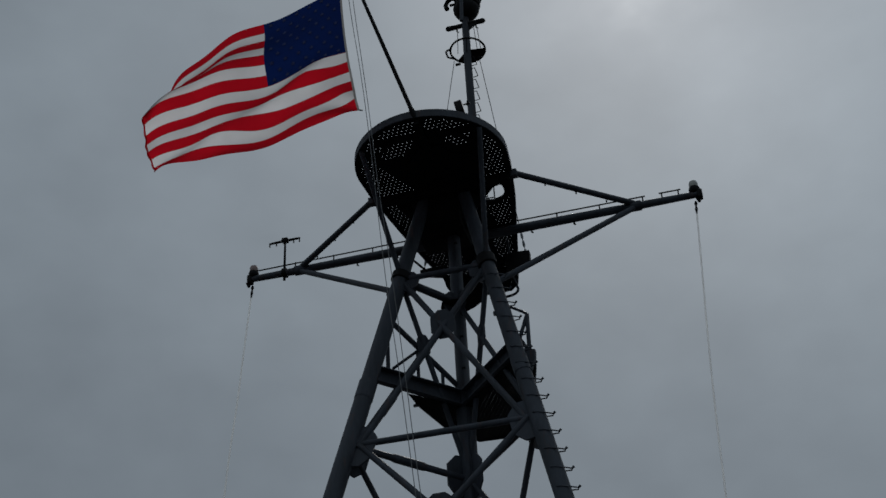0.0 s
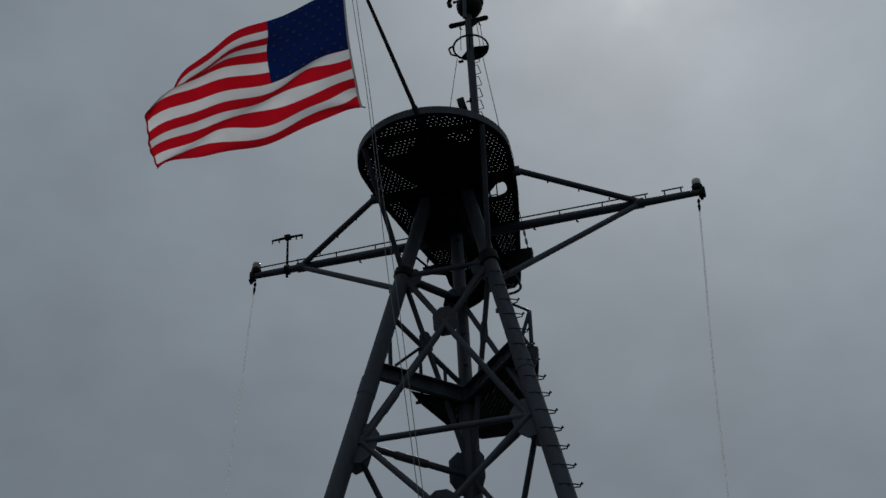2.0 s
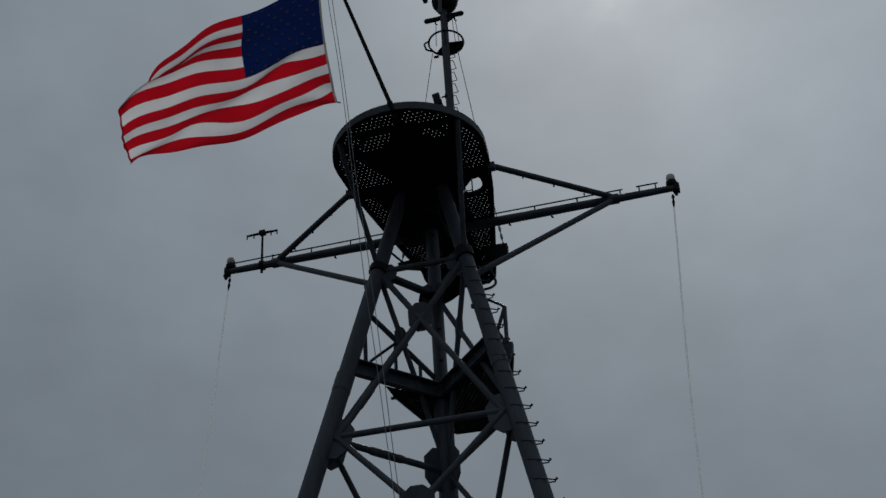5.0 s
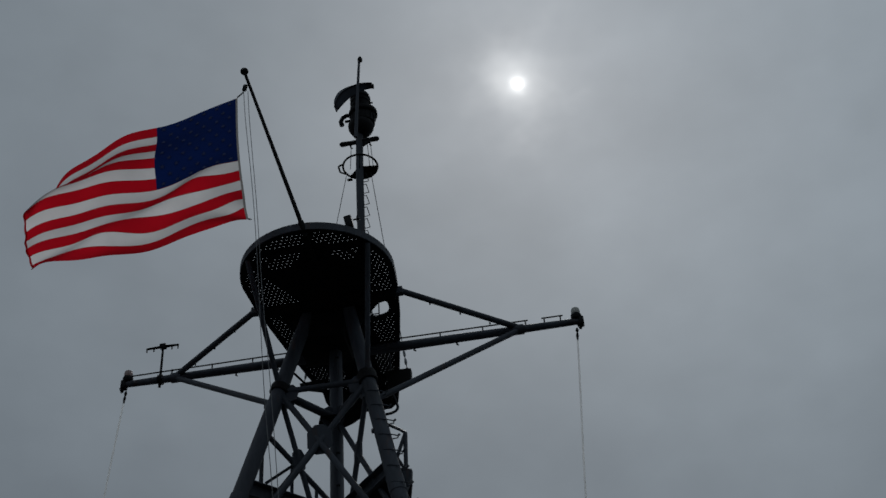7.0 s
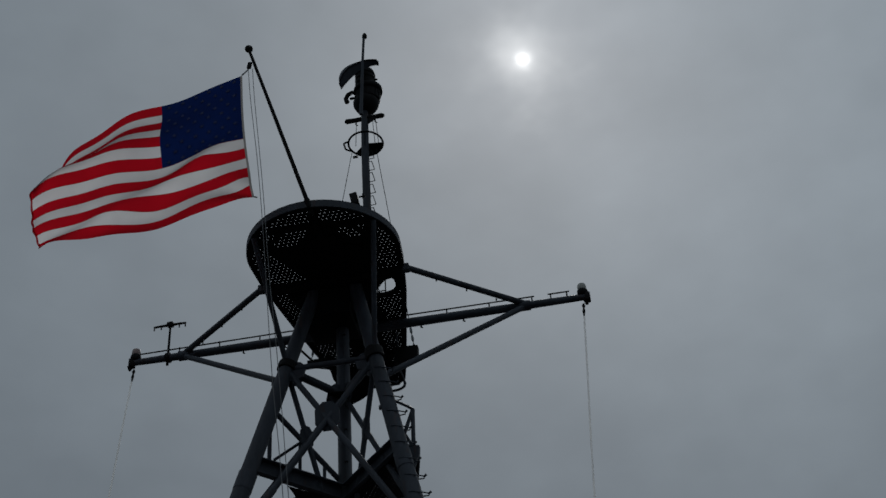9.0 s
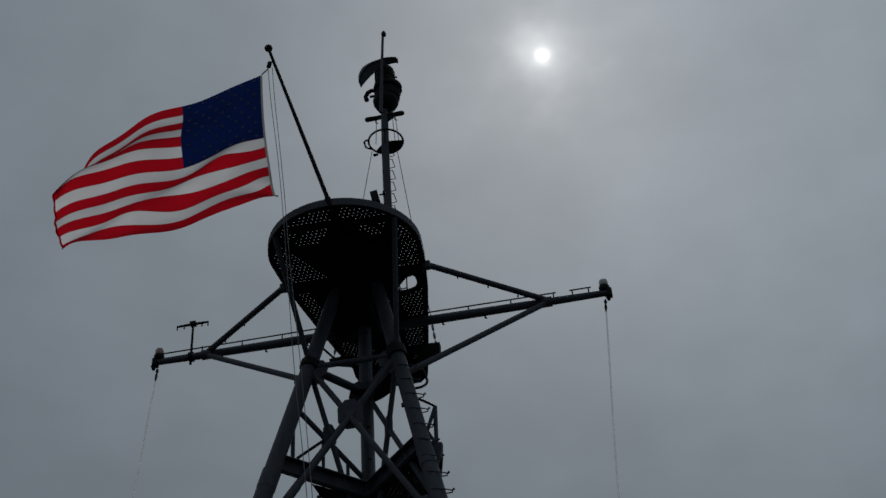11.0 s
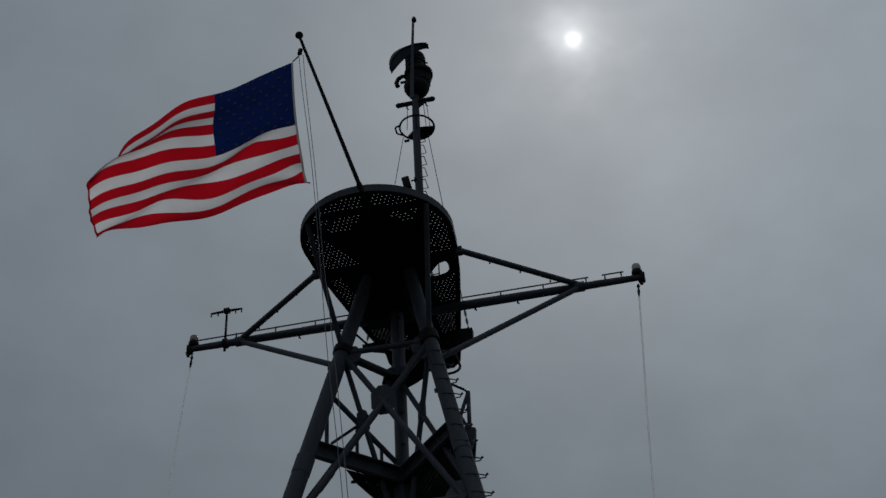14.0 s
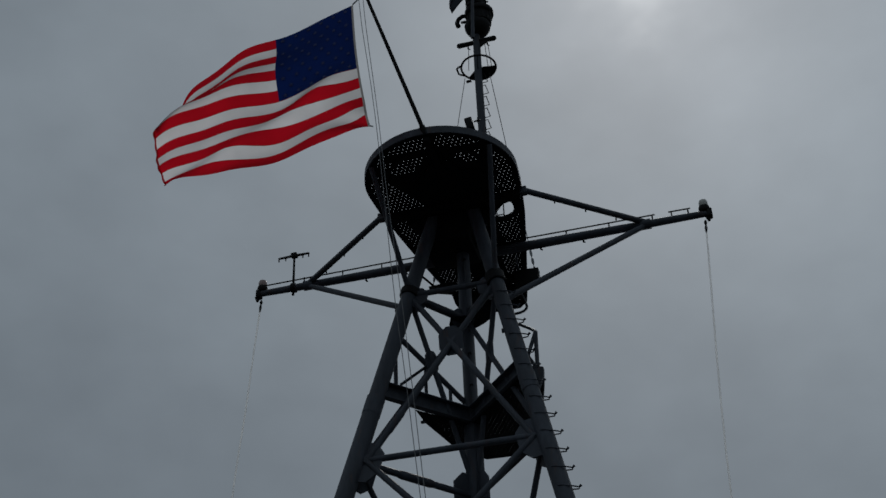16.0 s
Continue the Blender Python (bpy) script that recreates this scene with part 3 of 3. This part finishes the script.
def build_yard():
    y, z = YARD_Y, YARD_Z
    yard = thing("yardarm", (0, y, z), "long haze-grey tubular steel yardarm braced out from the masthead", "yardarm")
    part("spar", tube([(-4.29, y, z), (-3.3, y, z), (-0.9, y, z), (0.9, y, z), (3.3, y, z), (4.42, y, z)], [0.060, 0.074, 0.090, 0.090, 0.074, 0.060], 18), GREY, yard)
    for side in (-1, 1):
        end = 4.29 if side < 0 else 4.42
        joint = Vector((side * 3.26, y, z))
        part("brace", tube([joint + Vector((0, 0, 0.05)), (side * 1.30, -0.684, Z_DECK - 0.02)], 0.056, 14), GREY, yard)
        part("brace", tube([joint + Vector((0, 0, -0.013)), leg_at(Z_NODE - (0.27 if side < 0 else 0.48), side)], 0.052, 14), GREY, yard)
        part("collar", tube([joint + Vector((-0.1, 0, 0)), joint + Vector((0.1, 0, 0))], 0.098, 16), GREY, yard)
        part("lug", box((side * 1.31, -0.684, Z_DECK - 0.04), (0.12, 0.12, 0.14)), GREY, yard, smooth=False)
        part("end_fitting", box((side * end, y, z - 0.01), (0.10, 0.15, 0.17), None, 0.02), BLACK, yard)
        part("eye_plate", slab([(side * end + 0.03, y, z - 0.06), (side * end - 0.09, y, z - 0.06), (side * end - 0.05, y, z - 0.17), (side * end - 0.01, y, z - 0.17)], (0, 0.03, 0)), BLACK, yard, smooth=False)
        # jackstay: a rod on short studs
        runs = [(0.95, 3.45)] if side > 0 else [(0.95, 4.2)]
        if side > 0:
            runs.append((3.70, 4.10))
        for a, b in runs:
            top = z + (0.20 if side < 0 else 0.178)
            part("jackstay", tube([(side * a, y, top), (side * b, y, top - (0.03 if side < 0 else 0.0))], 0.014, 8), BLACK, yard)
            count = max(2, round((b - a) / 0.8) + 1)
            for k in range(count):
                x = side * (a + 0.05 + (b - a - 0.1) * k / (count - 1))
                part("stud", tube([(x, y, z + 0.05), (x, y, top)], 0.014, 6), BLACK, yard)
        # small eyes under the spar and the braces
        for x in (1.3, 2.1):
            part("eye_bolt", tube([(side * x, y, z - 0.08), (side * x, y, z - 0.13), (side * x + 0.03, y, z - 0.155)], [0.014, 0.02, 0.012], 8), BLACK, yard)
        for k in (0.25, 0.5, 0.75):
            q = lerp(joint, (side * 1.30, -0.684, Z_DECK - 0.02), k)
            part("eye_bolt", tube([q + Vector((0, 0, -0.05)), q + Vector((0, 0, -0.09))], 0.015, 6), BLACK, yard)
    return yard


build_yard()


def build_signal_light(x, mat, label):
    z = YARD_Z + 0.045
    lamp = thing("signal_light", (x, YARD_Y, z), label, "lamp", "lights on the yardarm ends")
    part("base", lathe([(0.085, 0), (0.10, 0.02), (0.10, 0.09), (0.085, 0.115)], (x, YARD_Y, z), 18), BLACK, lamp)
    part("lens", lathe([(0.075, 0.115), (0.082, 0.135), (0.082, 0.20), (0.07, 0.235), (0.03, 0.25)], (x, YARD_Y, z), 18), mat, lamp)


build_signal_light(-4.225, REDLENS, "small black yardarm lamp with a dull pinkish lens")
build_signal_light(4.34, LENS, "small black yardarm lamp with a frosted pale lens")


def build_yard_antenna():
    x, y = -3.585, YARD_Y
    ant = thing("yard_antenna", (x, y, YARD_Z), "small dark T-shaped antenna standing on the yardarm", "antenna")
    part("clamp", tube([(x - 0.03, y, YARD_Z), (x + 0.05, y, YARD_Z)], 0.10, 14), BLACK, ant)
    part("stem", tube([(x, y, YARD_Z - 0.16), (x, y, 14.93)], [0.028, 0.022], 8), BLACK, ant)
    part("crossbar", tube([(x - 0.33, y, 14.945), (x, y, 14.955), (x + 0.31, y, 14.955)], [0.02, 0.03, 0.02], 8), BLACK, ant)
    part("hub", box((x, y, 14.96), (0.12, 0.10, 0.09)), BLACK, ant)
    for dx in (-0.32, -0.18, 0.18, 0.30):
        part("tine", tube([(x + dx, y, 14.95), (x + dx, y, 14.87)], 0.014, 6), BLACK, ant)


build_yard_antenna()


# ---------------------------------------------------------------- topmast
TY = 2.843


def build_topmast():
    t = thing("topmast", (0, TY, Z_DECK), "slim haze-grey topmast pole with look-out ring and ladder rungs", "mast")
    pole = part("pole", tube([(0, TY, Z_DECK), (0, TY, 20.3), (0.02, TY, 21.7), (0.06, TY, 23.2)], [0.10, 0.090, 0.086, 0.06], 16), GREY, t)
    # short-rung ladder on the pole's side
    bm = bmesh.new()
    add_tube(bm, [(0.06, 0, 0.27), (0.145, 0, 0.27), (0.205, 0, 0.015), (0.06, 0, 0.0)], 0.0105, 6)
    rung = mesh_of("rung", bm, BLACK)
    for k in range(17):
        piece("rung", rung, Matrix.Translation((0.0, TY, 14.70 + 0.343 * k)), pole)
    # look-out ring
    cz = 20.68
    ring = [(0.02 + 0.40 * math.cos(a), TY + 0.42 * math.sin(a), cz) for a in (2 * math.pi * k / 32 for k in range(33))]
    part("ring", tube(ring, 0.024, 8), BLACK, t)
    for a in (100, 280):
        c, s = math.cos(radians(a)), math.sin(radians(a))
        part("spoke", tube([(0.06 * c, TY + 0.06 * s, cz - 0.12), (0.02 + 0.40 * c, TY + 0.42 * s, cz)], 0.012, 6), BLACK, t)
    part("ring_floor", slab([(0.0, TY - 0.04, cz - 0.03)] + [(0.02 + 0.38 * math.cos(radians(a)), TY + 0.40 * math.sin(radians(a)), cz - 0.03) for a in range(2, 143, 14)], (0, 0, 0.02)), DECK_SHADED, t, smooth=False)
    part("ring_lug", tube([(-0.34, TY - 0.17, cz), (-0.45, TY - 0.13, cz), (-0.475, TY - 0.10, cz), (-0.475, TY + 0.08, cz), (-0.45, TY + 0.11, cz), (-0.34, TY + 0.19, cz)], 0.022, 8), BLACK, t)
    part("ring_foot", box((-0.30, TY + 0.34, cz - 0.05), (0.12, 0.05, 0.05)), BLACK, t)
    # spreader with padded ends
    part("spreader", tube([(-0.46, TY, 21.47), (-0.42, TY, 21.47), (-0.2, TY, 21.47), (0.2, TY, 21.49), (0.44, TY, 21.49), (0.49, TY, 21.49)], [0.03, 0.062, 0.055, 0.055, 0.062, 0.03], 12), BLACK, t)
    part("spreader_web", slab([(-0.05, TY - 0.02, 21.45), (0.36, TY - 0.02, 21.46), (0.10, TY - 0.02, 21.28), (-0.05, TY - 0.02, 21.25)], (0, 0.03, 0)), BLACK, t, smooth=False)
    for x in (-0.2, 0.26):
        part("spreader_hook", tube([(x, TY, 21.42), (x, TY, 21.33), (x + 0.05, TY, 21.29)], 0.014, 6), BLACK, t)
    for x in (-0.18, 0.20, 0.27):
        part("rod", tube([(x, TY, 21.45), (x * 1.2, TY, 20.65)], 0.008, 5), BLACK, t)
    # whip at the top, in front of the aerial
    part("whip", tube([(0.04, TY - 0.55, 21.1), (0.11, TY - 0.55, 22.6), (0.17, TY - 0.55, 23.68)], [0.045, 0.036, 0.03], 8), GREY, t)
    part("whip_cap", lathe([(0.03, 0), (0.06, 0.03), (0.06, 0.10), (0.035, 0.16), (0.015, 0.18)], (0.19, TY - 0.55, 23.60), 10), BLACK, t)
    t.location -= MAST.to_3x3() @ Vector((0.025, 0, 0))
    return t


build_topmast()


def build_radar():
    r = thing("radar_antenna", (0.12, TY, 21.6), "dark curved reflector aerial on a bulky drum-shaped pedestal", "antenna")
    c = (0.13, TY, 21.70)
    part("pedestal", lathe([(0.10, -0.02), (0.18, 0.02), (0.25, 0.09), (0.30, 0.19), (0.31, 0.28), (0.285, 0.33)], (0.10, TY, 21.70), 28), BLACK, r)
    body = part("drum", lathe([(0.285, 0.32), (0.29, 0.34), (0.29, 0.56), (0.285, 0.58)], (0.15, TY, 21.70), 28), BLACK, r)
    part("flange", lathe([(0.29, 0.57), (0.335, 0.59), (0.345, 0.61), (0.345, 0.69), (0.335, 0.71), (0.26, 0.78), (0.21, 0.80)], (0.16, TY, 21.70), 28), BLACK, body)
    for a in range(200, 350, 24):
        x, y = 0.15 + 0.292 * math.cos(radians(a)), TY + 0.292 * math.sin(radians(a))
        part("cooling_rib", box((x, y, 22.16), (0.03, 0.018, 0.22), pose(0, 0, 0, 0, 0, a), 0.004), BLACK, body, smooth=False)
    neck = part("neck", lathe([(0.23, 0.78), (0.235, 0.80), (0.23, 1.26), (0.21, 1.30), (0.15, 1.32)], (0.10, TY, 21.70), 24), BLACK, r)
    for z in (0.84, 1.0, 1.14):
        part("collar", lathe([(0.234, z), (0.25, z + 0.008), (0.25, z + 0.04), (0.234, z + 0.048)], (0.10, TY, 21.70), 24), BLACK, neck)
    part("side_box", box((0.34, TY, 22.25), (0.22, 0.26, 0.20), None, 0.03), BLACK, r)
    # curved reflector: an arched sheet with top and bottom ribs
    bm = bmesh.new()
    grid = []
    outer = spline([(-0.47, 0, 22.38), (-0.475, 0, 22.62), (-0.36, 0, 22.84), (-0.13, 0, 22.96), (0.13, 0, 23.00), (0.50, 0, 22.93)], 4)
    inner = spline([(-0.44, 0, 22.28), (-0.30, 0, 22.42), (-0.12, 0, 22.58), (0.08, 0, 22.70), (0.28, 0, 22.80), (0.47, 0, 22.84)], 4)
    for i, (o, q) in enumerate(zip(outer, inner)):
        back = TY - 0.30 - 0.10 * math.sin(0.125 * i)
        mid = (o + q) / 2
        grid.append([bm.verts.new((c.x, back + dy, c.z)) for c, dy in ((o, 0), (mid, -0.10), (q, 0), (q, 0.03), (mid, -0.07), (o, 0.03))])
    for a, b in zip(grid, grid[1:]):
        for k in range(6):
            bm.faces.new((a[k], b[k], b[(k + 1) % 6], a[(k + 1) % 6]))
    bm.faces.new(grid[0])
    bm.faces.new(grid[-1][::-1])
    bmesh.ops.recalc_face_normals(bm, faces=bm.faces[:])
    sheet = part("reflector", bm, GREY, r)
    mids = [(a + b) / 2 + Vector((0, TY - 0.41 - 0.10 * math.sin(0.125 * k), 0)) for k, (a, b) in enumerate(zip(outer, inner))]
    part("rib", tube(mids, 0.014, 6), BLACK, sheet)
    part("strut", tube([(0.1, TY, 22.8), (0.05, TY - 0.32, 22.86)], 0.05, 8), BLACK, r)
    part("feed_arm", tube([(0.1, TY, 22.68), (0.3, TY, 22.72), (0.40, TY, 22.70)], [0.04, 0.03, 0.02], 8), BLACK, r)
    part("tip", box((0.49, TY - 0.36, 22.88), (0.04, 0.08, 0.10)), BLACK, r)
    # bent horn on the side
    part("horn", tube([(-0.10, TY, 22.36), (-0.24, TY, 22.40), (-0.34, TY, 22.34), (-0.39, TY, 22.22), (-0.36, TY, 22.10)], [0.05, 0.05, 0.052, 0.055, 0.06], 10), BLACK, r)
    part("bracket", box((-0.20, TY, 22.2), (0.18, 0.05, 0.05)), BLACK, r)
    r.location -= MAST.to_3x3() @ Vector((0.06, 0, 0))
    return r


build_radar()


def build_stay(a, b, label):
    s = thing("wire_stay", b, label, "rigging", "stays of the topmast")
    part("wire", tube([a, b], 0.008, 6), BLACK, s)
    for k in (0.015, 0.05):
        part("turnbuckle", tube([lerp(b, a, k), lerp(b, a, k + 0.008), lerp(b, a, k + 0.022), lerp(b, a, k + 0.03)], [0.012, 0.026, 0.026, 0.012], 8), STEEL, s)


for side in (-1, 1):
    build_stay((side * 0.29 - 0.05, TY, 20.45), (side * 1.01, 1.72, 14.26), "thin steel wire stay from the topmast ring to its outrigger")


def build_floodlight():
    f = thing("floodlight", (0.76, -2.3, Z_DECK), "small black box floodlight clamped above the platform rim", "lamp")
    part("post", tube([(0.78, -2.3, Z_DECK), (0.78, -2.3, 14.66)], 0.03, 8), BLACK, f)
    part("housing", box((0.76, -2.3, 14.70), (0.13, 0.16, 0.24), pose(0, 0, 0, 0, -10, 0), 0.015), BLACK, f)
    part("knob", tube([(0.83, -2.3, 14.76), (0.94, -2.3, 14.77)], [0.012, 0.02], 8), BLACK, f)
    part("knob", tube([(0.90, -2.3, 14.72), (0.90, -2.3, 14.83)], 0.012, 8), BLACK, f)


build_floodlight()


def build_manhole_ladder():
    lad = thing("manhole_ladder", (0.62, -0.12, Z_DECK), "thin dark steel ladder standing above the platform manhole", "ladder")
    for x in (0.64, 0.79):
        part("stile", tube([(x, 0.12, Z_DECK), (x, 0.12, Z_DECK + 1.0)], 0.013, 6), BLACK, lad)
    for k in range(3):
        part("rung", tube([(0.64, 0.12, Z_DECK + 0.12 + 0.3 * k), (0.79, 0.12, Z_DECK + 0.12 + 0.3 * k)], 0.011, 6), BLACK, lad)


build_manhole_ladder()


def build_outrigger(side, low):
    o = thing("stay_outrigger", (side * 0.7, 1.75, 14.2), "black steel bracket holding a wire stay at the platform edge", "bracket", "outriggers of the stays")
    part("arm", slab([(side * 0.62, 1.75, 14.26), (side * 1.09, 1.75, 14.23), (side * 1.08, 1.75, low + 0.10), (side * 0.70, 1.75, low), (side * 0.62, 1.75, low)], (0, 0.16, 0)), BLACK, o, smooth=False)
    if side < 0:
        part("tie_rod", tube([(-0.80, 1.72, 14.08), (-0.90, 1.45, 14.04), (-1.06, 0.95, 14.06)], 0.022, 8), BLACK, o)
    part("eye", tube([(side * 1.01, 1.72, 14.22), (side * 1.01, 1.72, 14.28)], 0.022, 8), BLACK, o)


build_outrigger(-1, 14.06)
build_outrigger(1, 13.88)


# ---------------------------------------------------------------- flagstaff, halyards
STAFF_FOOT, STAFF_TOP = Vector((0.078, -2.68, Z_DECK)), Vector((-0.775, -3.58, 17.36))


def build_flagstaff():
    s = thing("flagstaff", STAFF_FOOT, "raked dark flagstaff with a ball truck on the masthead platform", "flagstaff")
    part("staff", tube([STAFF_FOOT, lerp(STAFF_FOOT, STAFF_TOP, 0.5), STAFF_TOP], [0.038, 0.034, 0.027], 12), BLACK, s)
    ball = bmesh.new()
    bmesh.ops.create_uvsphere(ball, u_segments=18, v_segments=12, radius=0.072)
    for v in ball.verts:
        v.co = Vector((v.co.x, v.co.y, v.co.z * 0.9)) + STAFF_TOP + Vector((-0.012, 0, 0.05))
    part("ball_truck", ball, BLACK, s)
    q = lerp(STAFF_FOOT, STAFF_TOP, 0.915)
    part("pulley", box(q + Vector((-0.085, 0, -0.03)), (0.08, 0.05, 0.15), pose(0, 0, 0, 0, 10, 0), 0.02), BLACK, s)
    part("foot_socket", tube([STAFF_FOOT, lerp(STAFF_FOOT, STAFF_TOP, 0.05)], 0.05, 12), BLACK, s)


build_flagstaff()


def build_rope(points, r, mat, label, group, name="halyard", shackle=0.0):
    pts = [Vector(p) for p in points]
    h = thing(name, pts[-1], label, "rope", group)
    part("line", tube(spline(pts), r, 6), mat, h)
    if shackle:
        a = pts[0]
        d = (pts[1] - a).normalized()
        part("swivel", tube([a, a + d * 0.05, a + d * 0.10, a + d * 0.16, a + d * shackle], [0.016, 0.032, 0.015, 0.028, 0.014], 8), BLACK, h)


YH = YARD_Y
build_rope([(-4.235, YH, 14.05), (-4.34, YH, 12.9), (-4.44, YH, 11.69), (-4.62, YH, 9.75), (-4.9, YH, 5.0), (-5.0, YH, 0.0)], 0.0165, ROPE, "pale rope halyard hanging from the yardarm end", "halyards of the yardarm", shackle=0.26)
build_rope([(4.325, YH, 14.06), (4.205, YH, 12.67), (4.075, YH, 11.24), (3.958, YH, 9.70), (3.885, YH, 8.45), (3.6, YH, 4.0), (3.45, YH, 0.0)], 0.0165, ROPE, "pale rope halyard hanging from the yardarm end", "halyards of the yardarm", shackle=0.26)
build_rope([(-0.775, -3.60, 16.9), (-0.708, -3.6, 16.12), (-0.550, -3.6, 14.71), (-0.424, -3.6, 13.29), (-0.245, -3.6, 10.88), (-0.090, -3.6, 9.30), (0.084, -3.6, 7.4), (0.45, -3.6, 3.5), (0.8, -3.6, 0.0)], 0.0060, DARKROPE, "thin weathered flag halyard running down from the staff", "flag halyards")
build_rope([(-0.705, -3.58, 16.9), (-0.638, -3.6, 16.10), (-0.454, -3.6, 14.21), (-0.314, -3.6, 12.51), (-0.148, -3.6, 10.86), (-0.010, -3.6, 9.29), (0.150, -3.6, 7.4), (0.52, -3.6, 3.5), (0.9, -3.6, 0.0)], 0.0060, DARKROPE, "thin weathered flag halyard running down from the staff", "flag halyards")


# ---------------------------------------------------------------- flag
HOIST_TOP, HOIST_LOW = Vector((-0.875, -3.62, 16.745)), Vector((-0.582, -3.62, 13.985))
FLY_TOP, FLY_LOW = Vector((-4.22, -3.95, 15.24)), Vector((-4.02, -3.95, 13.40))


def flag_point(u, v):
    """The cloth's surface: u along the fly, v down the hoist, both 0 to 1."""
    p = HOIST_TOP.lerp(HOIST_LOW, v).lerp(FLY_TOP.lerp(FLY_LOW, v), u)
    grow = min(1.0, 0.10 + 1.1 * u)
    # the upper edge bows up from the straight line near the hoist, the lower edge droops
    p.z += 0.09 * math.sin(math.pi * min(1.0, u * 1.05)) * (1 - v) ** 1.5 - 0.10 * math.sin(math.pi * u) * v ** 2
    # long pleats that run out from the hoist and deepen towards the fly
    pleat = 2 * math.pi * (1.12 * v - 0.22 * u + 0.44)
    p.y += 0.25 * u ** 1.4 * math.sin(pleat) + 0.07 * u * math.sin(2.3 * pleat + 0.7)
    # waves that travel along the fly
    phase = 7.4 * u - 1.7 * v + 0.5
    p.y += grow * (0.15 * math.sin(phase) + 0.05 * math.sin(2.3 * phase + 1.1 + 2.0 * v))
    p.z += 0.035 * grow * math.sin(phase + 1.2)
    p.x += 0.03 * grow * math.sin(phase * 1.3 + 2.4 * v) + 0.07 * u ** 2 * math.sin(6.0 * v + 0.4)
    # one fold running down from the canton's lower corner
    d = v - 0.50 - 0.55 * u
    ridge = math.exp(-(d / 0.075) ** 2) * min(1.0, 5 * u)
    p.y -= 0.11 * ridge
    p.z += 0.03 * ridge
    # small wrinkles fanning out from the lower toggle, and a frayed fly edge
    near = math.exp(-((1 - v) / 0.30) ** 2 - (u / 0.35) ** 2)
    p.y += 0.03 * near * math.sin(11 * math.atan2(1.08 - v, u + 0.10))
    p.x += 0.009 * max(0.0, u - 0.96) / 0.04 * (math.sin(61 * v) + math.sin(23 * v + 1))
    # the curled free corners
    curl = max(0.0, u - 0.82) / 0.18
    p.y += 0.22 * curl ** 2 * (1 - v)
    p.x += 0.12 * curl ** 2 * ((1 - v) ** 3 + 0.6 * v ** 4)
    # the sag of the cloth between the two corners of the heading
    p.x -= 0.05 * math.sin(math.pi * v) * (1 - u)
    return p


def cloth_patch(u0, u1, v0, v1, nu, nv, lift=0.0):
    bm = bmesh.new()
    rows = []
    for i in range(nu + 1):
        rows.append([bm.verts.new(flag_point(u0 + (u1 - u0) * i / nu, v0 + (v1 - v0) * j / nv) + Vector((0, lift, 0))) for j in range(nv + 1)])
    for a, b in zip(rows, rows[1:]):
        for j in range(nv):
            bm.faces.new((a[j], a[j + 1], b[j + 1], b[j]))
    return bm


def build_flag():
    f = thing("flag", HOIST_LOW, "large red and white striped flag with starred blue canton, flying", "flag")
    head = 0.010
    part("heading", cloth_patch(0.0, head, 0, 1, 1, 40), CANVAS, f, "grey canvas heading tape")
    split = 0.40
    for k in range(13):
        u0 = split if k < 7 else head
        part("stripe", cloth_patch(u0, 1.0, k / 13, (k + 1) / 13, round(120 * (1 - u0)), 5), RED if k % 2 == 0 else WHITE, f, "red stripe" if k % 2 == 0 else "white stripe")
    for k in range(1, 13):
        u0 = split if k < 7 else head
        part("seam", cloth_patch(u0, 1.0, k / 13 - 0.0018, k / 13 + 0.0018, round(120 * (1 - u0)), 1, -0.004), SEAM, f, "stitched seam")
    part("fly_hem", cloth_patch(0.988, 1.0, 0, 1, 1, 52, -0.006), SEAM, f, "doubled fly hem")
    canton = part("canton", cloth_patch(head, split, 0, 7 / 13, 34, 24), BLUE, f, "deep blue canton")
    # stars on both faces
    for row in range(9):
        count = 6 if row % 2 == 0 else 5
        for col in range(count):
            cu = head + (split - head) * ((col + (0.5 if row % 2 == 0 else 1.0)) / 6)
            cv = (7 / 13) * (row + 0.5) / 9
            bm = bmesh.new()
            for lift in (-0.006, 0.006):
                pts = []
                for k in range(10):
                    r = 0.050 if k % 2 == 0 else 0.020
                    a = math.pi / 2 + math.pi * k / 5
                    u, v = cu + r * math.cos(a) / 3.6, cv - r * math.sin(a) / 2.75
                    pts.append(bm.verts.new(flag_point(u, v) + Vector((0, lift, 0))))
                mid = bm.verts.new(flag_point(cu, cv) + Vector((0, lift, 0)))
                for k in range(10):
                    bm.faces.new((mid, pts[k], pts[(k + 1) % 10]))
            part("star", bm, STARCLOTH, canton, smooth=False)
    # toggles that hold it to the halyard
    for q, up in ((HOIST_TOP, 1), (HOIST_LOW, -1)):
        part("toggle_line", tube([q, q + Vector((0.10 if up > 0 else 0.05, 0.02, 0.13 if up > 0 else -0.01))], 0.012, 6), DARKROPE, f)


build_flag()
